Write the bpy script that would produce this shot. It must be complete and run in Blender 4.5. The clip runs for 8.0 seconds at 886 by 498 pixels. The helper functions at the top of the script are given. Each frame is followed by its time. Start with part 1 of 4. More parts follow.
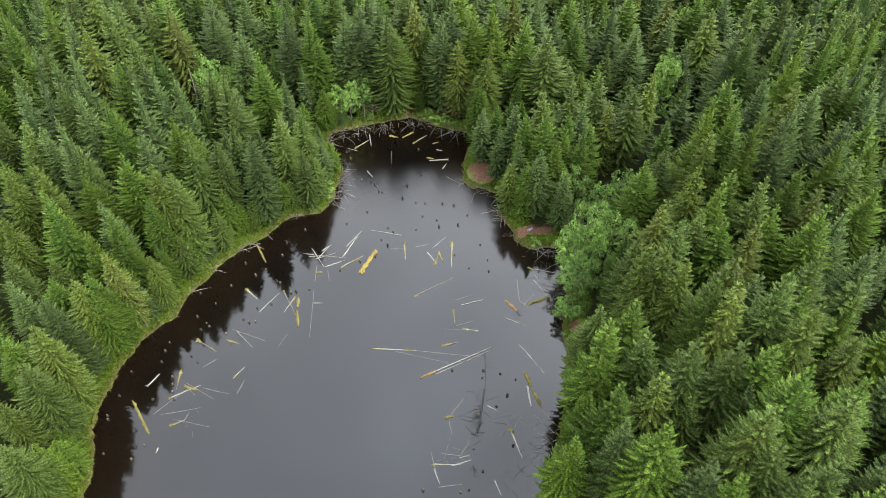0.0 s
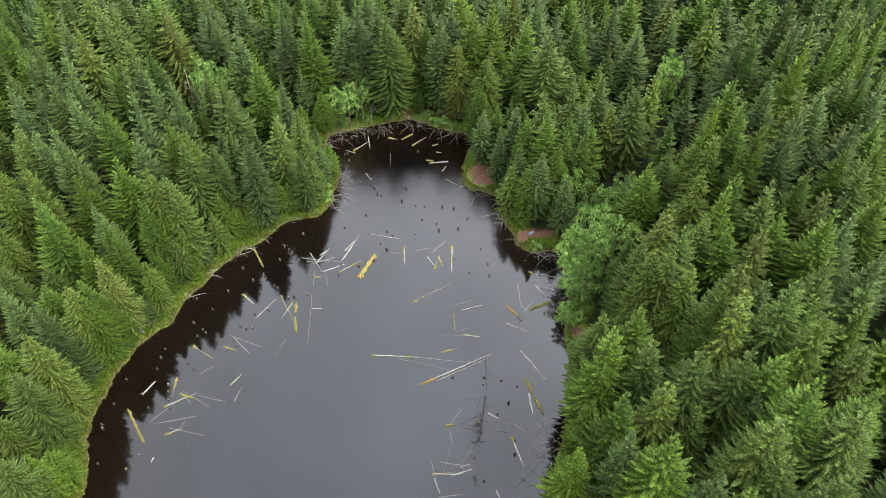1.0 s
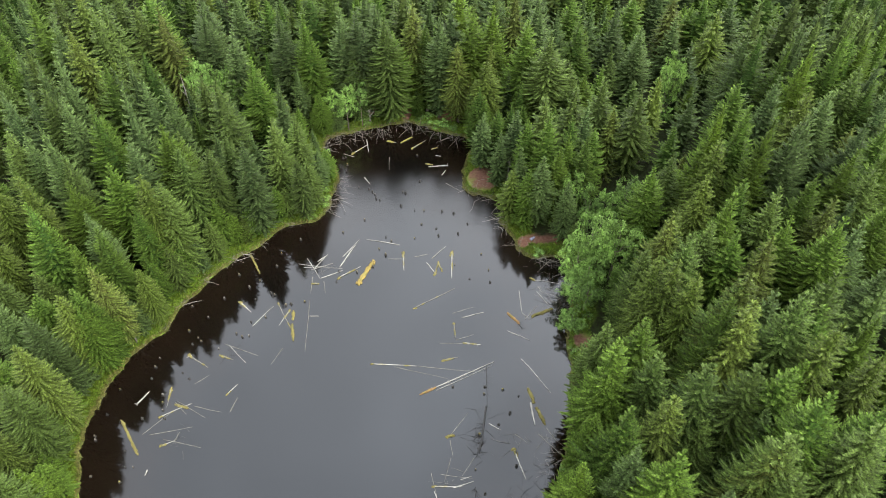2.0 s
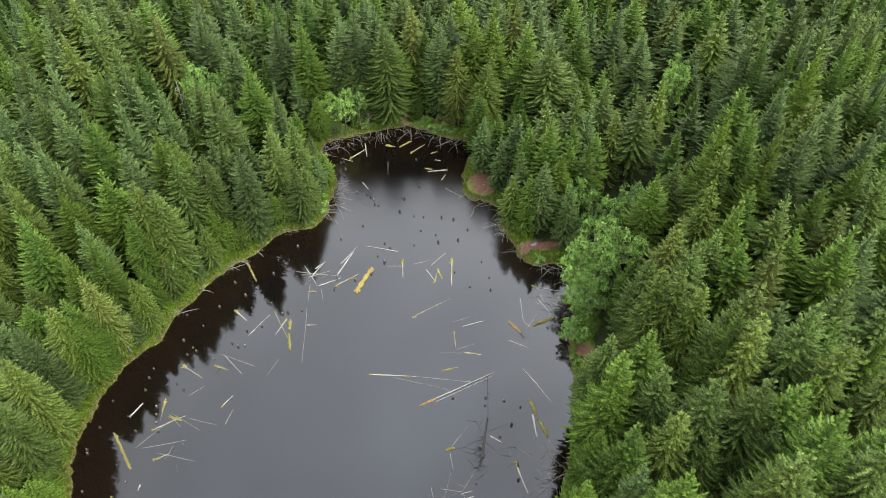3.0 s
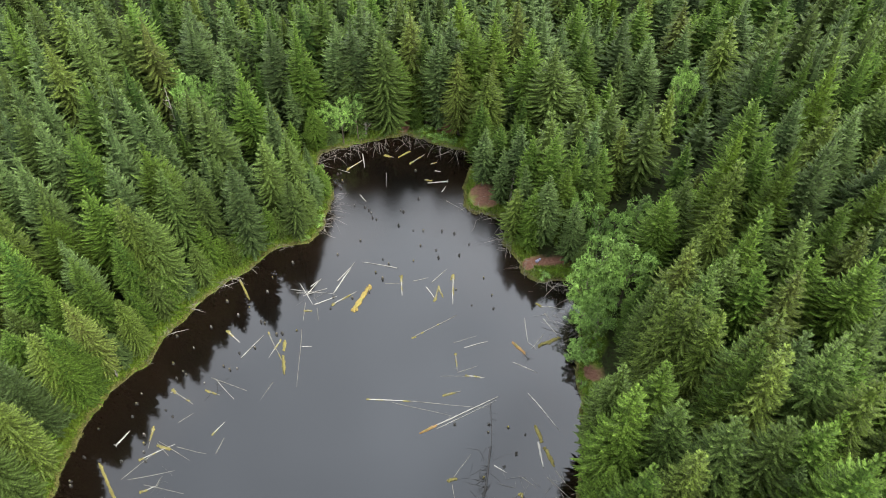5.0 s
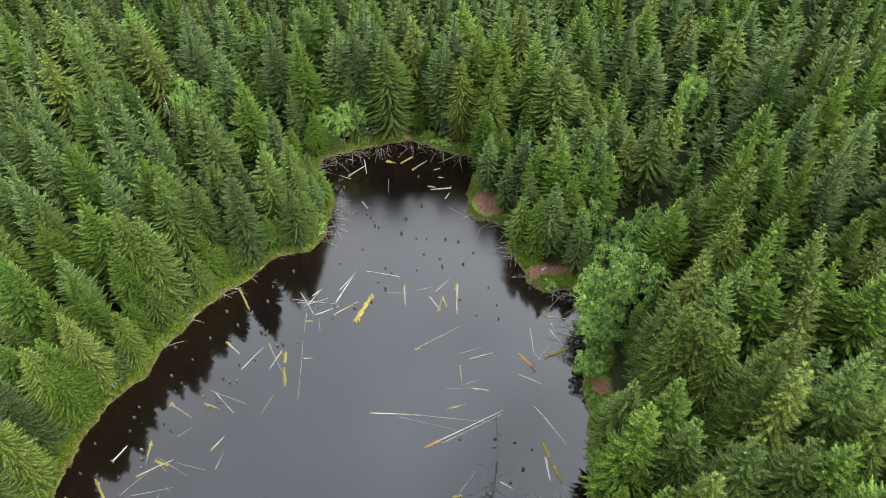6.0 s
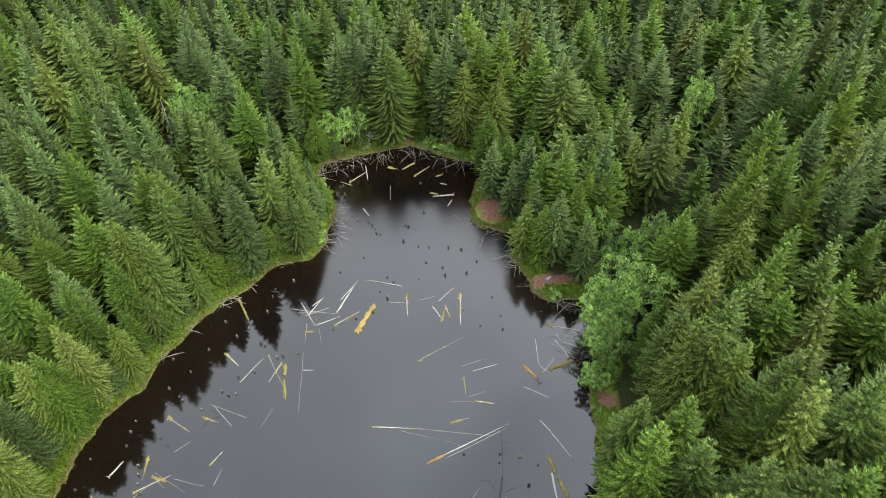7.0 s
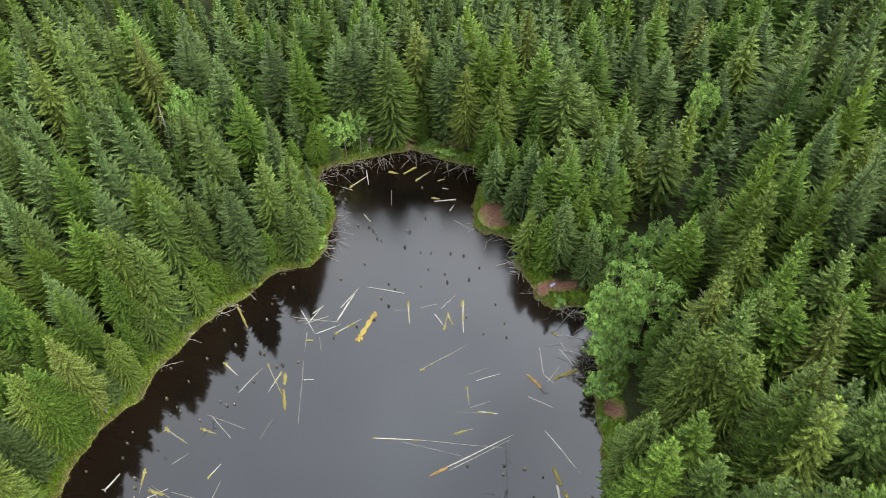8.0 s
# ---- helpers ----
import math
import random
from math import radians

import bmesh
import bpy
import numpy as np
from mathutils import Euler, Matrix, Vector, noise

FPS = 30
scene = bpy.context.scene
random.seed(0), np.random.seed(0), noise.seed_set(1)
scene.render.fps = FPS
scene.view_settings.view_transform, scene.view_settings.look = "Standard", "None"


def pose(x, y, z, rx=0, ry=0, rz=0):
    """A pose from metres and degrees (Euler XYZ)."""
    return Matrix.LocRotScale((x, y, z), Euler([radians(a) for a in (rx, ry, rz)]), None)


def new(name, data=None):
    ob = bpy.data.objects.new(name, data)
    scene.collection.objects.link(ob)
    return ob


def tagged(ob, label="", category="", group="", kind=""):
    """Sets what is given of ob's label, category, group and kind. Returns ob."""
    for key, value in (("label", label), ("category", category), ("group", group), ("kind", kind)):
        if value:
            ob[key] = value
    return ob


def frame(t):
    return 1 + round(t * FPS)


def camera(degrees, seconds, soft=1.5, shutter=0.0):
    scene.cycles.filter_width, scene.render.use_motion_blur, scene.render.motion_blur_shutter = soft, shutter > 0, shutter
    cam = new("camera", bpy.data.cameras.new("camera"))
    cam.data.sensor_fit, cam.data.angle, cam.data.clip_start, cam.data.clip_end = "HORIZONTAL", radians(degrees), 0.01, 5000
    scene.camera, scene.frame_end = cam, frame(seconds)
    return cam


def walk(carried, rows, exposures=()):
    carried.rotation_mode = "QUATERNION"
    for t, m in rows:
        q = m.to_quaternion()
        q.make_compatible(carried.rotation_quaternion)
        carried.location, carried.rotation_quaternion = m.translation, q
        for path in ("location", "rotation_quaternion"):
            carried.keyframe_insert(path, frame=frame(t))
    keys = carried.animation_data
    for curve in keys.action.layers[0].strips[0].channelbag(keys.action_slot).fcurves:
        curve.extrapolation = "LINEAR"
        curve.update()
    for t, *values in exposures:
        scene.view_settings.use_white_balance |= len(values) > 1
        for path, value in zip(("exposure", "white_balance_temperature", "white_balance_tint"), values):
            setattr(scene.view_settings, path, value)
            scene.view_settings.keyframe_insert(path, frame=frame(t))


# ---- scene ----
cam = camera(64, 8.0, soft=0.95)
# seconds, place, tilt up, roll, yaw
PATH = [
    (0, 0.000, 0.000, 88.034, -45.808, 0.114, -0.081),
    (0.5, -0.032, 0.885, 87.742, -45.854, 0.084, -0.111),
    (1, -0.067, 1.817, 87.432, -45.894, 0.056, -0.141),
    (1.5, -0.090, 2.861, 87.097, -45.920, 0.033, -0.171),
    (3, -0.144, 6.352, 86.017, -45.974, -0.013, -0.254),
    (3.5, -0.133, 7.595, 85.670, -45.980, -0.023, -0.286),
    (4, -0.125, 8.869, 85.326, -45.984, -0.031, -0.321),
    (4.5, -0.179, 10.129, 84.965, -45.990, -0.041, -0.356),
    (6, -0.980, 13.854, 83.942, -45.962, -0.081, -0.381),
    (6.5, -1.227, 15.078, 83.640, -45.934, -0.094, -0.387),
    (7, -1.433, 16.223, 83.315, -45.915, -0.103, -0.389),
    (7.5, -1.618, 17.248, 83.005, -45.901, -0.114, -0.398),
    (8, -1.801, 18.186, 82.673, -45.896, -0.133, -0.416),
]
walk(cam, [(t, pose(x, y, z, 90 + tilt, 0, yaw) @ pose(0, 0, 0, 0, 0, roll)) for t, x, y, z, tilt, roll, yaw in PATH])

# ---- light ----
SUN_UP, SUN_ROUND = 45.0, 120.0
world = bpy.data.worlds.new("overcast")
scene.world = world
world.use_nodes = True
wn, wl = world.node_tree.nodes, world.node_tree.links
wn.clear()
sky = wn.new("ShaderNodeTexSky")
sky.sky_type = "NISHITA"
sky.sun_disc = False
sky.sun_elevation, sky.sun_rotation = radians(SUN_UP), radians(SUN_ROUND)
sky.air_density, sky.dust_density, sky.ozone_density = 1.0, 3.0, 1.0
grey = wn.new("ShaderNodeHueSaturation")
grey.inputs["Saturation"].default_value = 0.30
cloud = wn.new("ShaderNodeTexNoise")
cloud.inputs["Scale"].default_value, cloud.inputs["Detail"].default_value = 1.7, 3.0
cover = wn.new("ShaderNodeMapRange")
cover.inputs["From Min"].default_value, cover.inputs["From Max"].default_value = 0.3, 0.7
cover.inputs["To Min"].default_value, cover.inputs["To Max"].default_value = 0.66, 1.34
veil = wn.new("ShaderNodeMix")
veil.data_type, veil.blend_type = "RGBA", "MULTIPLY"
veil.inputs["Factor"].default_value = 1.0
back = wn.new("ShaderNodeBackground")
back.inputs["Strength"].default_value = 0.158
wout = wn.new("ShaderNodeOutputWorld")
layer = wn.new("ShaderNodeMix")
layer.data_type = "RGBA"
layer.inputs["Factor"].default_value = 0.9
where = wn.new("ShaderNodeTexCoord")
axes = wn.new("ShaderNodeSeparateXYZ")
height = wn.new("ShaderNodeMapRange")
height.inputs["To Min"].default_value, height.inputs["To Max"].default_value = 9.0, 5.8
tone = wn.new("ShaderNodeMix")
tone.data_type, tone.blend_type = "RGBA", "MULTIPLY"
tone.inputs["Factor"].default_value = 1.0
tint = wn.new("ShaderNodeMix")
tint.data_type = "RGBA"
tint.inputs["A"].default_value, tint.inputs["B"].default_value = (1.04, 1.0, 0.965, 1), (0.88, 0.975, 1.11, 1)
wl.new(where.outputs["Generated"], axes.inputs["Vector"])
wl.new(axes.outputs["Z"], height.inputs["Value"])
# the cloud is thinner towards the sun, in the south-east
aside = wn.new("ShaderNodeMapRange")
aside.inputs["From Min"].default_value, aside.inputs["From Max"].default_value = -0.6, 0.3
aside.inputs["To Min"].default_value, aside.inputs["To Max"].default_value = 0.74, 1.20
both_ways = wn.new("ShaderNodeMath")
both_ways.operation = "MULTIPLY"
wl.new(axes.outputs["X"], aside.inputs["Value"])
wl.new(height.outputs["Result"], both_ways.inputs[0])
wl.new(aside.outputs["Result"], both_ways.inputs[1])
wl.new(both_ways.outputs["Value"], tone.inputs["A"])
wl.new(axes.outputs["Z"], tint.inputs["Factor"])
wl.new(tint.outputs["Result"], tone.inputs["B"])
wl.new(tone.outputs["Result"], layer.inputs["B"])
wl.new(sky.outputs["Color"], grey.inputs["Color"])
wl.new(cloud.outputs["Fac"], cover.inputs["Value"])
wl.new(grey.outputs["Color"], layer.inputs["A"])
wl.new(layer.outputs["Result"], veil.inputs["A"])
wl.new(cover.outputs["Result"], veil.inputs["B"])
wl.new(veil.outputs["Result"], back.inputs["Color"])
wl.new(back.outputs["Background"], wout.inputs["Surface"])

sun_data = bpy.data.lights.new("sun", "SUN")
sun_data.energy, sun_data.angle, sun_data.color = 1.25, radians(32), (1.0, 0.95, 0.88)
sun = new("sun", sun_data)
sun.matrix_basis = pose(0, 0, 200, 90 - SUN_UP, 0, 180 - SUN_ROUND)
scene.view_settings.exposure = 2.05


# ---- materials ----
def material(name, rough=0.8):
    m = bpy.data.materials.new(name)
    m.use_nodes = True
    b = m.node_tree.nodes["Principled BSDF"]
    b.inputs["Roughness"].default_value = rough
    return m, m.node_tree.nodes, m.node_tree.links, b


def ramp(nodes, stops):
    r = nodes.new("ShaderNodeValToRGB")
    el = r.color_ramp.elements
    while len(el) < len(stops):
        el.new(0.5)
    for e, (at, col) in zip(el, stops):
        e.position, e.color = at, (*col, 1)
    return r


def grain(nodes, links, scale, detail=4.0, coords="Object"):
    tc = nodes.new("ShaderNodeTexCoord")
    n = nodes.new("ShaderNodeTexNoise")
    n.inputs["Scale"].default_value, n.inputs["Detail"].default_value = scale, detail
    links.new(tc.outputs[coords], n.inputs["Vector"])
    return n


def mixed(nodes, links, a, b, fac, blend="MIX"):
    m = nodes.new("ShaderNodeMix")
    m.data_type, m.blend_type = "RGBA", blend
    for socket, v in (("A", a), ("B", b), ("Factor", fac)):
        if isinstance(v, (int, float)):
            m.inputs[socket].default_value = v
        elif isinstance(v, tuple):
            m.inputs[socket].default_value = (*v, 1)
        else:
            links.new(v, m.inputs[socket])
    return m.outputs["Result"]


def bumped(nodes, links, b, height, strength, distance):
    bump = nodes.new("ShaderNodeBump")
    bump.inputs["Strength"].default_value, bump.inputs["Distance"].default_value = strength, distance
    links.new(height, bump.inputs["Height"])
    links.new(bump.outputs["Normal"], b.inputs["Normal"])


def foliage(name, tints, young, soft=0.05):
    """Needles or leaves: each tree takes its own tint, clumps vary, and the young shoots at the ends are lighter;
    conifer treetops also get light painted in with this tint.
    """
    m, n, l, b = material(name, 0.62)
    info = n.new("ShaderNodeObjectInfo")
    tint = ramp(n, tints)
    l.new(info.outputs["Random"], tint.inputs["Fac"])
    patch = grain(n, l, 1.5, 3.0)
    speck = grain(n, l, 5.0, 4.0)
    shade = n.new("ShaderNodeMapRange")
    shade.inputs["From Min"].default_value, shade.inputs["From Max"].default_value = 0.3, 0.7
    shade.inputs["To Min"].default_value, shade.inputs["To Max"].default_value = 0.66, 1.32
    l.new(patch.outputs["Fac"], shade.inputs["Value"])
    fine = n.new("ShaderNodeMapRange")
    fine.inputs["From Min"].default_value, fine.inputs["From Max"].default_value = 0.3, 0.7
    fine.inputs["To Min"].default_value, fine.inputs["To Max"].default_value = 0.22, 1.78
    l.new(speck.outputs["Fac"], fine.inputs["Value"])
    tint_mix = n.new("ShaderNodeAttribute")
    tint_mix.attribute_name = "tint_mix"
    c = mixed(n, l, tint.outputs["Color"], young, tint_mix.outputs["Fac"])
    c = mixed(n, l, c, shade.outputs["Result"], 1.0, "MULTIPLY")
    c = mixed(n, l, c, fine.outputs["Result"], 1.0, "MULTIPLY")
    spread = n.new("ShaderNodeMath")
    spread.operation = "MULTIPLY"
    spread.inputs[1].default_value = 7.31
    l.new(info.outputs["Random"], spread.inputs[0])
    again = n.new("ShaderNodeMath")
    again.operation = "FRACT"
    l.new(spread.outputs["Value"], again.inputs[0])
    vigour = n.new("ShaderNodeMapRange")
    vigour.inputs["To Min"].default_value, vigour.inputs["To Max"].default_value = 0.58, 1.02
    l.new(again.outputs["Value"], vigour.inputs["Value"])
    c = mixed(n, l, c, vigour.outputs["Result"], 1.0, "MULTIPLY")
    l.new(c, b.inputs["Base Color"])
    b.inputs["Specular IOR Level"].default_value = 0.12
    thin = n.new("ShaderNodeBsdfTranslucent")
    l.new(c, thin.inputs["Color"])
    both = n.new("ShaderNodeMixShader")
    both.inputs["Fac"].default_value = soft
    out = n["Material Output"]
    l.new(b.outputs["BSDF"], both.inputs[1])
    l.new(thin.outputs["BSDF"], both.inputs[2])
    l.new(both.outputs["Shader"], out.inputs["Surface"])
    return m


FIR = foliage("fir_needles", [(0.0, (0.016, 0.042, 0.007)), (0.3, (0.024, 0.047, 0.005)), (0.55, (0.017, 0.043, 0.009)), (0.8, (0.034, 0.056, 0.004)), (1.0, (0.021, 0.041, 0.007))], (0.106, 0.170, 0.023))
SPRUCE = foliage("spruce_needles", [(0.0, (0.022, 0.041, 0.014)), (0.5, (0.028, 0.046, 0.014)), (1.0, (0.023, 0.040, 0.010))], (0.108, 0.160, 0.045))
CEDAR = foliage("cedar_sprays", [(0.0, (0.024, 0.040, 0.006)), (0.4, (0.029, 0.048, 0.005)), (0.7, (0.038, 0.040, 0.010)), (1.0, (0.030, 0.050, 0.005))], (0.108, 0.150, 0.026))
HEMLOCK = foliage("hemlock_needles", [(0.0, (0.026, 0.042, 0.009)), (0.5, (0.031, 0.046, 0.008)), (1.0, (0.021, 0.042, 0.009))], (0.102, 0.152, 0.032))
LEAF = foliage("broad_leaves", [(0.0, (0.118, 0.215, 0.040)), (0.5, (0.134, 0.232, 0.040)), (1.0, (0.110, 0.208, 0.048))], (0.205, 0.325, 0.082), 0.25)
GRASS = foliage("grass_blades", [(0.0, (0.120, 0.205, 0.014)), (1.0, (0.120, 0.205, 0.014))], (0.19, 0.165, 0.06))


def wood(name, light, dark, rough=0.85, stretch=10.0):
    m, n, l, b = material(name, rough)
    g = grain(n, l, stretch, 5.0)
    big = grain(n, l, 1.3, 3.0)
    info = n.new("ShaderNodeObjectInfo")
    r = ramp(n, [(0.3, dark), (0.65, light)])
    l.new(g.outputs["Fac"], r.inputs["Fac"])
    own = n.new("ShaderNodeMapRange")
    own.inputs["To Min"].default_value, own.inputs["To Max"].default_value = 0.7, 1.1
    l.new(info.outputs["Random"], own.inputs["Value"])
    worn = n.new("ShaderNodeMapRange")
    worn.inputs["To Min"].default_value, worn.inputs["To Max"].default_value = 0.7, 1.2
    l.new(big.outputs["Fac"], worn.inputs["Value"])
    c = mixed(n, l, r.outputs["Color"], own.outputs["Result"], 1.0, "MULTIPLY")
    c = mixed(n, l, c, worn.outputs["Result"], 1.0, "MULTIPLY")
    l.new(c, b.inputs["Base Color"])
    bumped(n, l, b, g.outputs["Fac"], 0.5, 0.03)
    return m


BARK = wood("conifer_bark", (0.16, 0.125, 0.10), (0.06, 0.045, 0.035))
PALE_BARK = wood("pale_bark", (0.26, 0.235, 0.20), (0.10, 0.088, 0.074))
BLEACHED = wood("bleached_wood", (0.33, 0.315, 0.275), (0.13, 0.12, 0.10))
WET_WOOD = wood("sunken_wood", (0.15, 0.14, 0.11), (0.075, 0.07, 0.055), 0.5)
DARK_WOOD = wood("waterlogged_wood", (0.020, 0.018, 0.015), (0.008, 0.007, 0.006), 0.6)
STUMP_TOP = wood("stump_top", (0.15, 0.125, 0.07), (0.06, 0.05, 0.03), 0.8)
STUMP_WOOD = wood("stump_wood", (0.030, 0.026, 0.020), (0.009, 0.008, 0.007), 0.7)
MOSS = wood("yellow_moss", (0.20, 0.165, 0.034), (0.08, 0.072, 0.022), 0.95, 7.0)
RUST_MOSS = wood("orange_moss", (0.27, 0.145, 0.042), (0.13, 0.085, 0.03), 0.95, 7.0)
OCHRE_MOSS = wood("ochre_moss", (0.29, 0.205, 0.045), (0.15, 0.11, 0.028), 0.95, 7.0)


def ground_material():
    m, n, l, b = material("forest_floor", 0.95)
    b.inputs["Specular IOR Level"].default_value = 0.1
    away = n.new("ShaderNodeAttribute")
    away.attribute_name = "shore"
    soil = n.new("ShaderNodeAttribute")
    soil.attribute_name = "soil"
    g1, g2, g3 = grain(n, l, 0.35, 4.0), grain(n, l, 2.5, 5.0), grain(n, l, 11.0, 3.0)
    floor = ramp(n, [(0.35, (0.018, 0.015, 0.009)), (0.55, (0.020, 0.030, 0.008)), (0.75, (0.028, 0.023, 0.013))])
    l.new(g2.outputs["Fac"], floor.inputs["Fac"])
    turf = ramp(n, [(0.3, (0.070, 0.130, 0.012)), (0.55, (0.100, 0.170, 0.016)), (0.75, (0.125, 0.125, 0.032))])
    l.new(g2.outputs["Fac"], turf.inputs["Fac"])
    litter = ramp(n, [(0.3, (0.08, 0.066, 0.036)), (0.7, (0.14, 0.118, 0.072))])
    l.new(g3.outputs["Fac"], litter.inputs["Fac"])
    bare = ramp(n, [(0.3, (0.085, 0.040, 0.027)), (0.7, (0.15, 0.080, 0.055))])
    l.new(g2.outputs["Fac"], bare.inputs["Fac"])
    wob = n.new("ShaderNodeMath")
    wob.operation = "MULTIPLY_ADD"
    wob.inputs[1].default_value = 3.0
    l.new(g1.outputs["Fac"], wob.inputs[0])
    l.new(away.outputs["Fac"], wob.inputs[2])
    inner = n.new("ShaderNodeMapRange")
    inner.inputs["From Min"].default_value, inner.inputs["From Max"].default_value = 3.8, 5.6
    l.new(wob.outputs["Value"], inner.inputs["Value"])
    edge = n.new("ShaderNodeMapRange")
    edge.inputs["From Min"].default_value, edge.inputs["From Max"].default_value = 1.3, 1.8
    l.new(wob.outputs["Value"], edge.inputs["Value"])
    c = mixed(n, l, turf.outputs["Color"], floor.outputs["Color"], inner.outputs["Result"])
    c = mixed(n, l, litter.outputs["Color"], c, edge.outputs["Result"])
    c = mixed(n, l, c, bare.outputs["Color"], soil.outputs["Fac"])
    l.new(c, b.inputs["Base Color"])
    bumped(n, l, b, g3.outputs["Fac"], 0.7, 0.15)
    return m


GROUND = ground_material()


def water_material():
    m, n, l, b = material("pond_water", 0.035)
    g = grain(n, l, 0.16, 4.0)
    depth = n.new("ShaderNodeAttribute")
    depth.attribute_name = "depth"
    shallow = n.new("ShaderNodeMath")
    shallow.operation = "MULTIPLY_ADD"
    shallow.inputs[1].default_value = -14.0
    l.new(g.outputs["Fac"], shallow.inputs[0])
    l.new(depth.outputs["Fac"], shallow.inputs[2])
    peat = n.new("ShaderNodeMapRange")
    peat.inputs["From Min"].default_value, peat.inputs["From Max"].default_value = -6.0, 7.0
    l.new(shallow.outputs["Value"], peat.inputs["Value"])
    c = mixed(n, l, (0.0058, 0.0036, 0.0022), (0.0016, 0.0015, 0.0014), peat.outputs["Result"])
    l.new(c, b.inputs["Base Color"])
    b.inputs["IOR"].default_value = 1.58
    calm = grain(n, l, 0.16, 2.0)
    rough = n.new("ShaderNodeMapRange")
    rough.inputs["From Min"].default_value, rough.inputs["From Max"].default_value = 0.35, 0.7
    rough.inputs["To Min"].default_value, rough.inputs["To Max"].default_value = 0.045, 0.085
    l.new(calm.outputs["Fac"], rough.inputs["Value"])
    breeze = n.new("ShaderNodeAttribute")
    breeze.attribute_name = "breeze"
    ripple = n.new("ShaderNodeMath")
    ripple.operation = "MULTIPLY_ADD"
    ripple.inputs[1].default_value = 0.18
    l.new(breeze.outputs["Fac"], ripple.inputs[0])
    l.new(rough.outputs["Result"], ripple.inputs[2])
    l.new(ripple.outputs["Value"], b.inputs["Roughness"])
    return m


WATER = water_material()

# ---- the plan ----
BLEACHED_LOGS = [  # butt and tip on the water, girth
    (-16.7, 86.1, -14.2, 90.2, 0.30), (-17.0, 83.7, -14.8, 88.8, 0.38), (-22.6, 85.7, -20.0, 81.3, 0.26), (-21.2, 83.4, -19.3, 86.7, 0.28),
    (-19.8, 81.3, -16.4, 83.0, 0.30), (-7.4, 88.9, -13.0, 90.2, 0.29), (-1.7, 85.7, 0.7, 88.5, 0.28), (-2.6, 84.8, -1.2, 82.4, 0.28),
    (-29.2, 71.4, -26.6, 75.4, 0.29), (-32.1, 67.9, -28.9, 64.6, 0.22), (-42.9, 57.7, -41.7, 59.8, 0.43), (-1.4, 60.1, 7.6, 64.7, 0.37),
    (-0.9, 59.8, 7.3, 64.1, 0.20), (6.4, 54.5, 7.9, 53.5, 0.24), (12.4, 57.7, 12.7, 54.2, 0.56), (11.7, 65.2, 15.4, 59.4, 0.23),
    (12.4, 78.5, 12.5, 73.9, 0.27), (6.9, 43.2, 7.7, 41.0, 0.26),
]
BLEACHED_LOGS_FAR = [  # butt and tip on the water, girth
    (-15.0, 118.4, -14.3, 114.3, 0.36), (1.0, 110.2, -2.6, 109.8, 0.43), (-14.6, 106.7, -13.4, 104.8, 0.37), (15.2, 78.3, 16.9, 75.3, 0.27),
    (10.0, 70.4, 13.3, 68.6, 0.21), (3.1, 73.0, 6.6, 74.1, 0.26), (1.3, 45.2, 4.0, 46.1, 0.26), (12.5, 73.9, 13.7, 72.5, 0.26),
    (12.9, 72.7, 15.0, 75.4, 0.26), (-38.6, 47.8, -38.7, 47.0, 0.41), (-17.8, 118.5, -17.3, 118.4, 0.23), (-23.9, 84.5, -16.5, 83.4, 0.17),
    (-22.9, 83.7, -21.0, 83.7, 0.19), (-34.1, 86.9, -32.1, 86.6, 0.24), (-20.7, 73.4, -19.2, 73.4, 0.22), (-37.2, 66.0, -37.9, 65.6, 0.26),
]
BLEACHED_LOGS_SMALL = [  # butt and tip on the water, girth
    (15.0, 80.6, 16.1, 80.7, 0.24), (16.1, 80.7, 19.2, 79.9, 0.22), (15.5, 79.4, 16.1, 78.0, 0.24), (-1.2, 113.3, -0.1, 113.0, 0.30), (-17.0, 112.9, -19.2, 113.9, 0.22),
    (0.0, 107.3, 0.8, 108.9, 0.34), (-21.7, 83.1, -18.2, 84.6, 0.26), (-20.8, 85.0, -19.7, 86.2, 0.30), (2.3, 46.3, 3.8, 46.8, 0.22), (-1.1, 44.8, -0.3, 42.7, 0.26),
]
MOSSY_LOGS = [  # butt and tip on the water, girth
    (-13.5, 80.4, -11.6, 84.8, 0.92), (-17.0, 81.3, -13.5, 83.9, 0.37), (-6.6, 87.0, -6.3, 83.0, 0.42), (-1.2, 82.1, -0.6, 84.8, 0.37),
    (-0.6, 84.6, 0.0, 82.8, 0.37), (1.7, 87.1, 1.6, 81.2, 0.41), (-4.6, 74.8, 2.1, 79.1, 0.25), (-32.0, 76.2, -29.9, 74.2, 0.36),
    (-32.2, 86.4, -30.1, 82.6, 0.43), (-37.6, 66.0, -34.3, 63.8, 0.35), (-44.2, 55.0, -40.6, 50.1, 0.43), (-30.6, 59.2, -29.4, 61.0, 0.25),
    (-2.9, 59.3, -1.1, 60.2, 0.48), (9.6, 50.5, 10.8, 46.3, 0.38), (13.3, 56.6, 14.0, 54.7, 0.64), (12.3, 59.8, 12.8, 58.1, 0.65),
    (14.3, 73.4, 17.0, 74.6, 0.70), (-17.4, 113.9, -14.7, 116.7, 0.34), (-5.7, 115.6, -3.2, 118.1, 0.38),
]
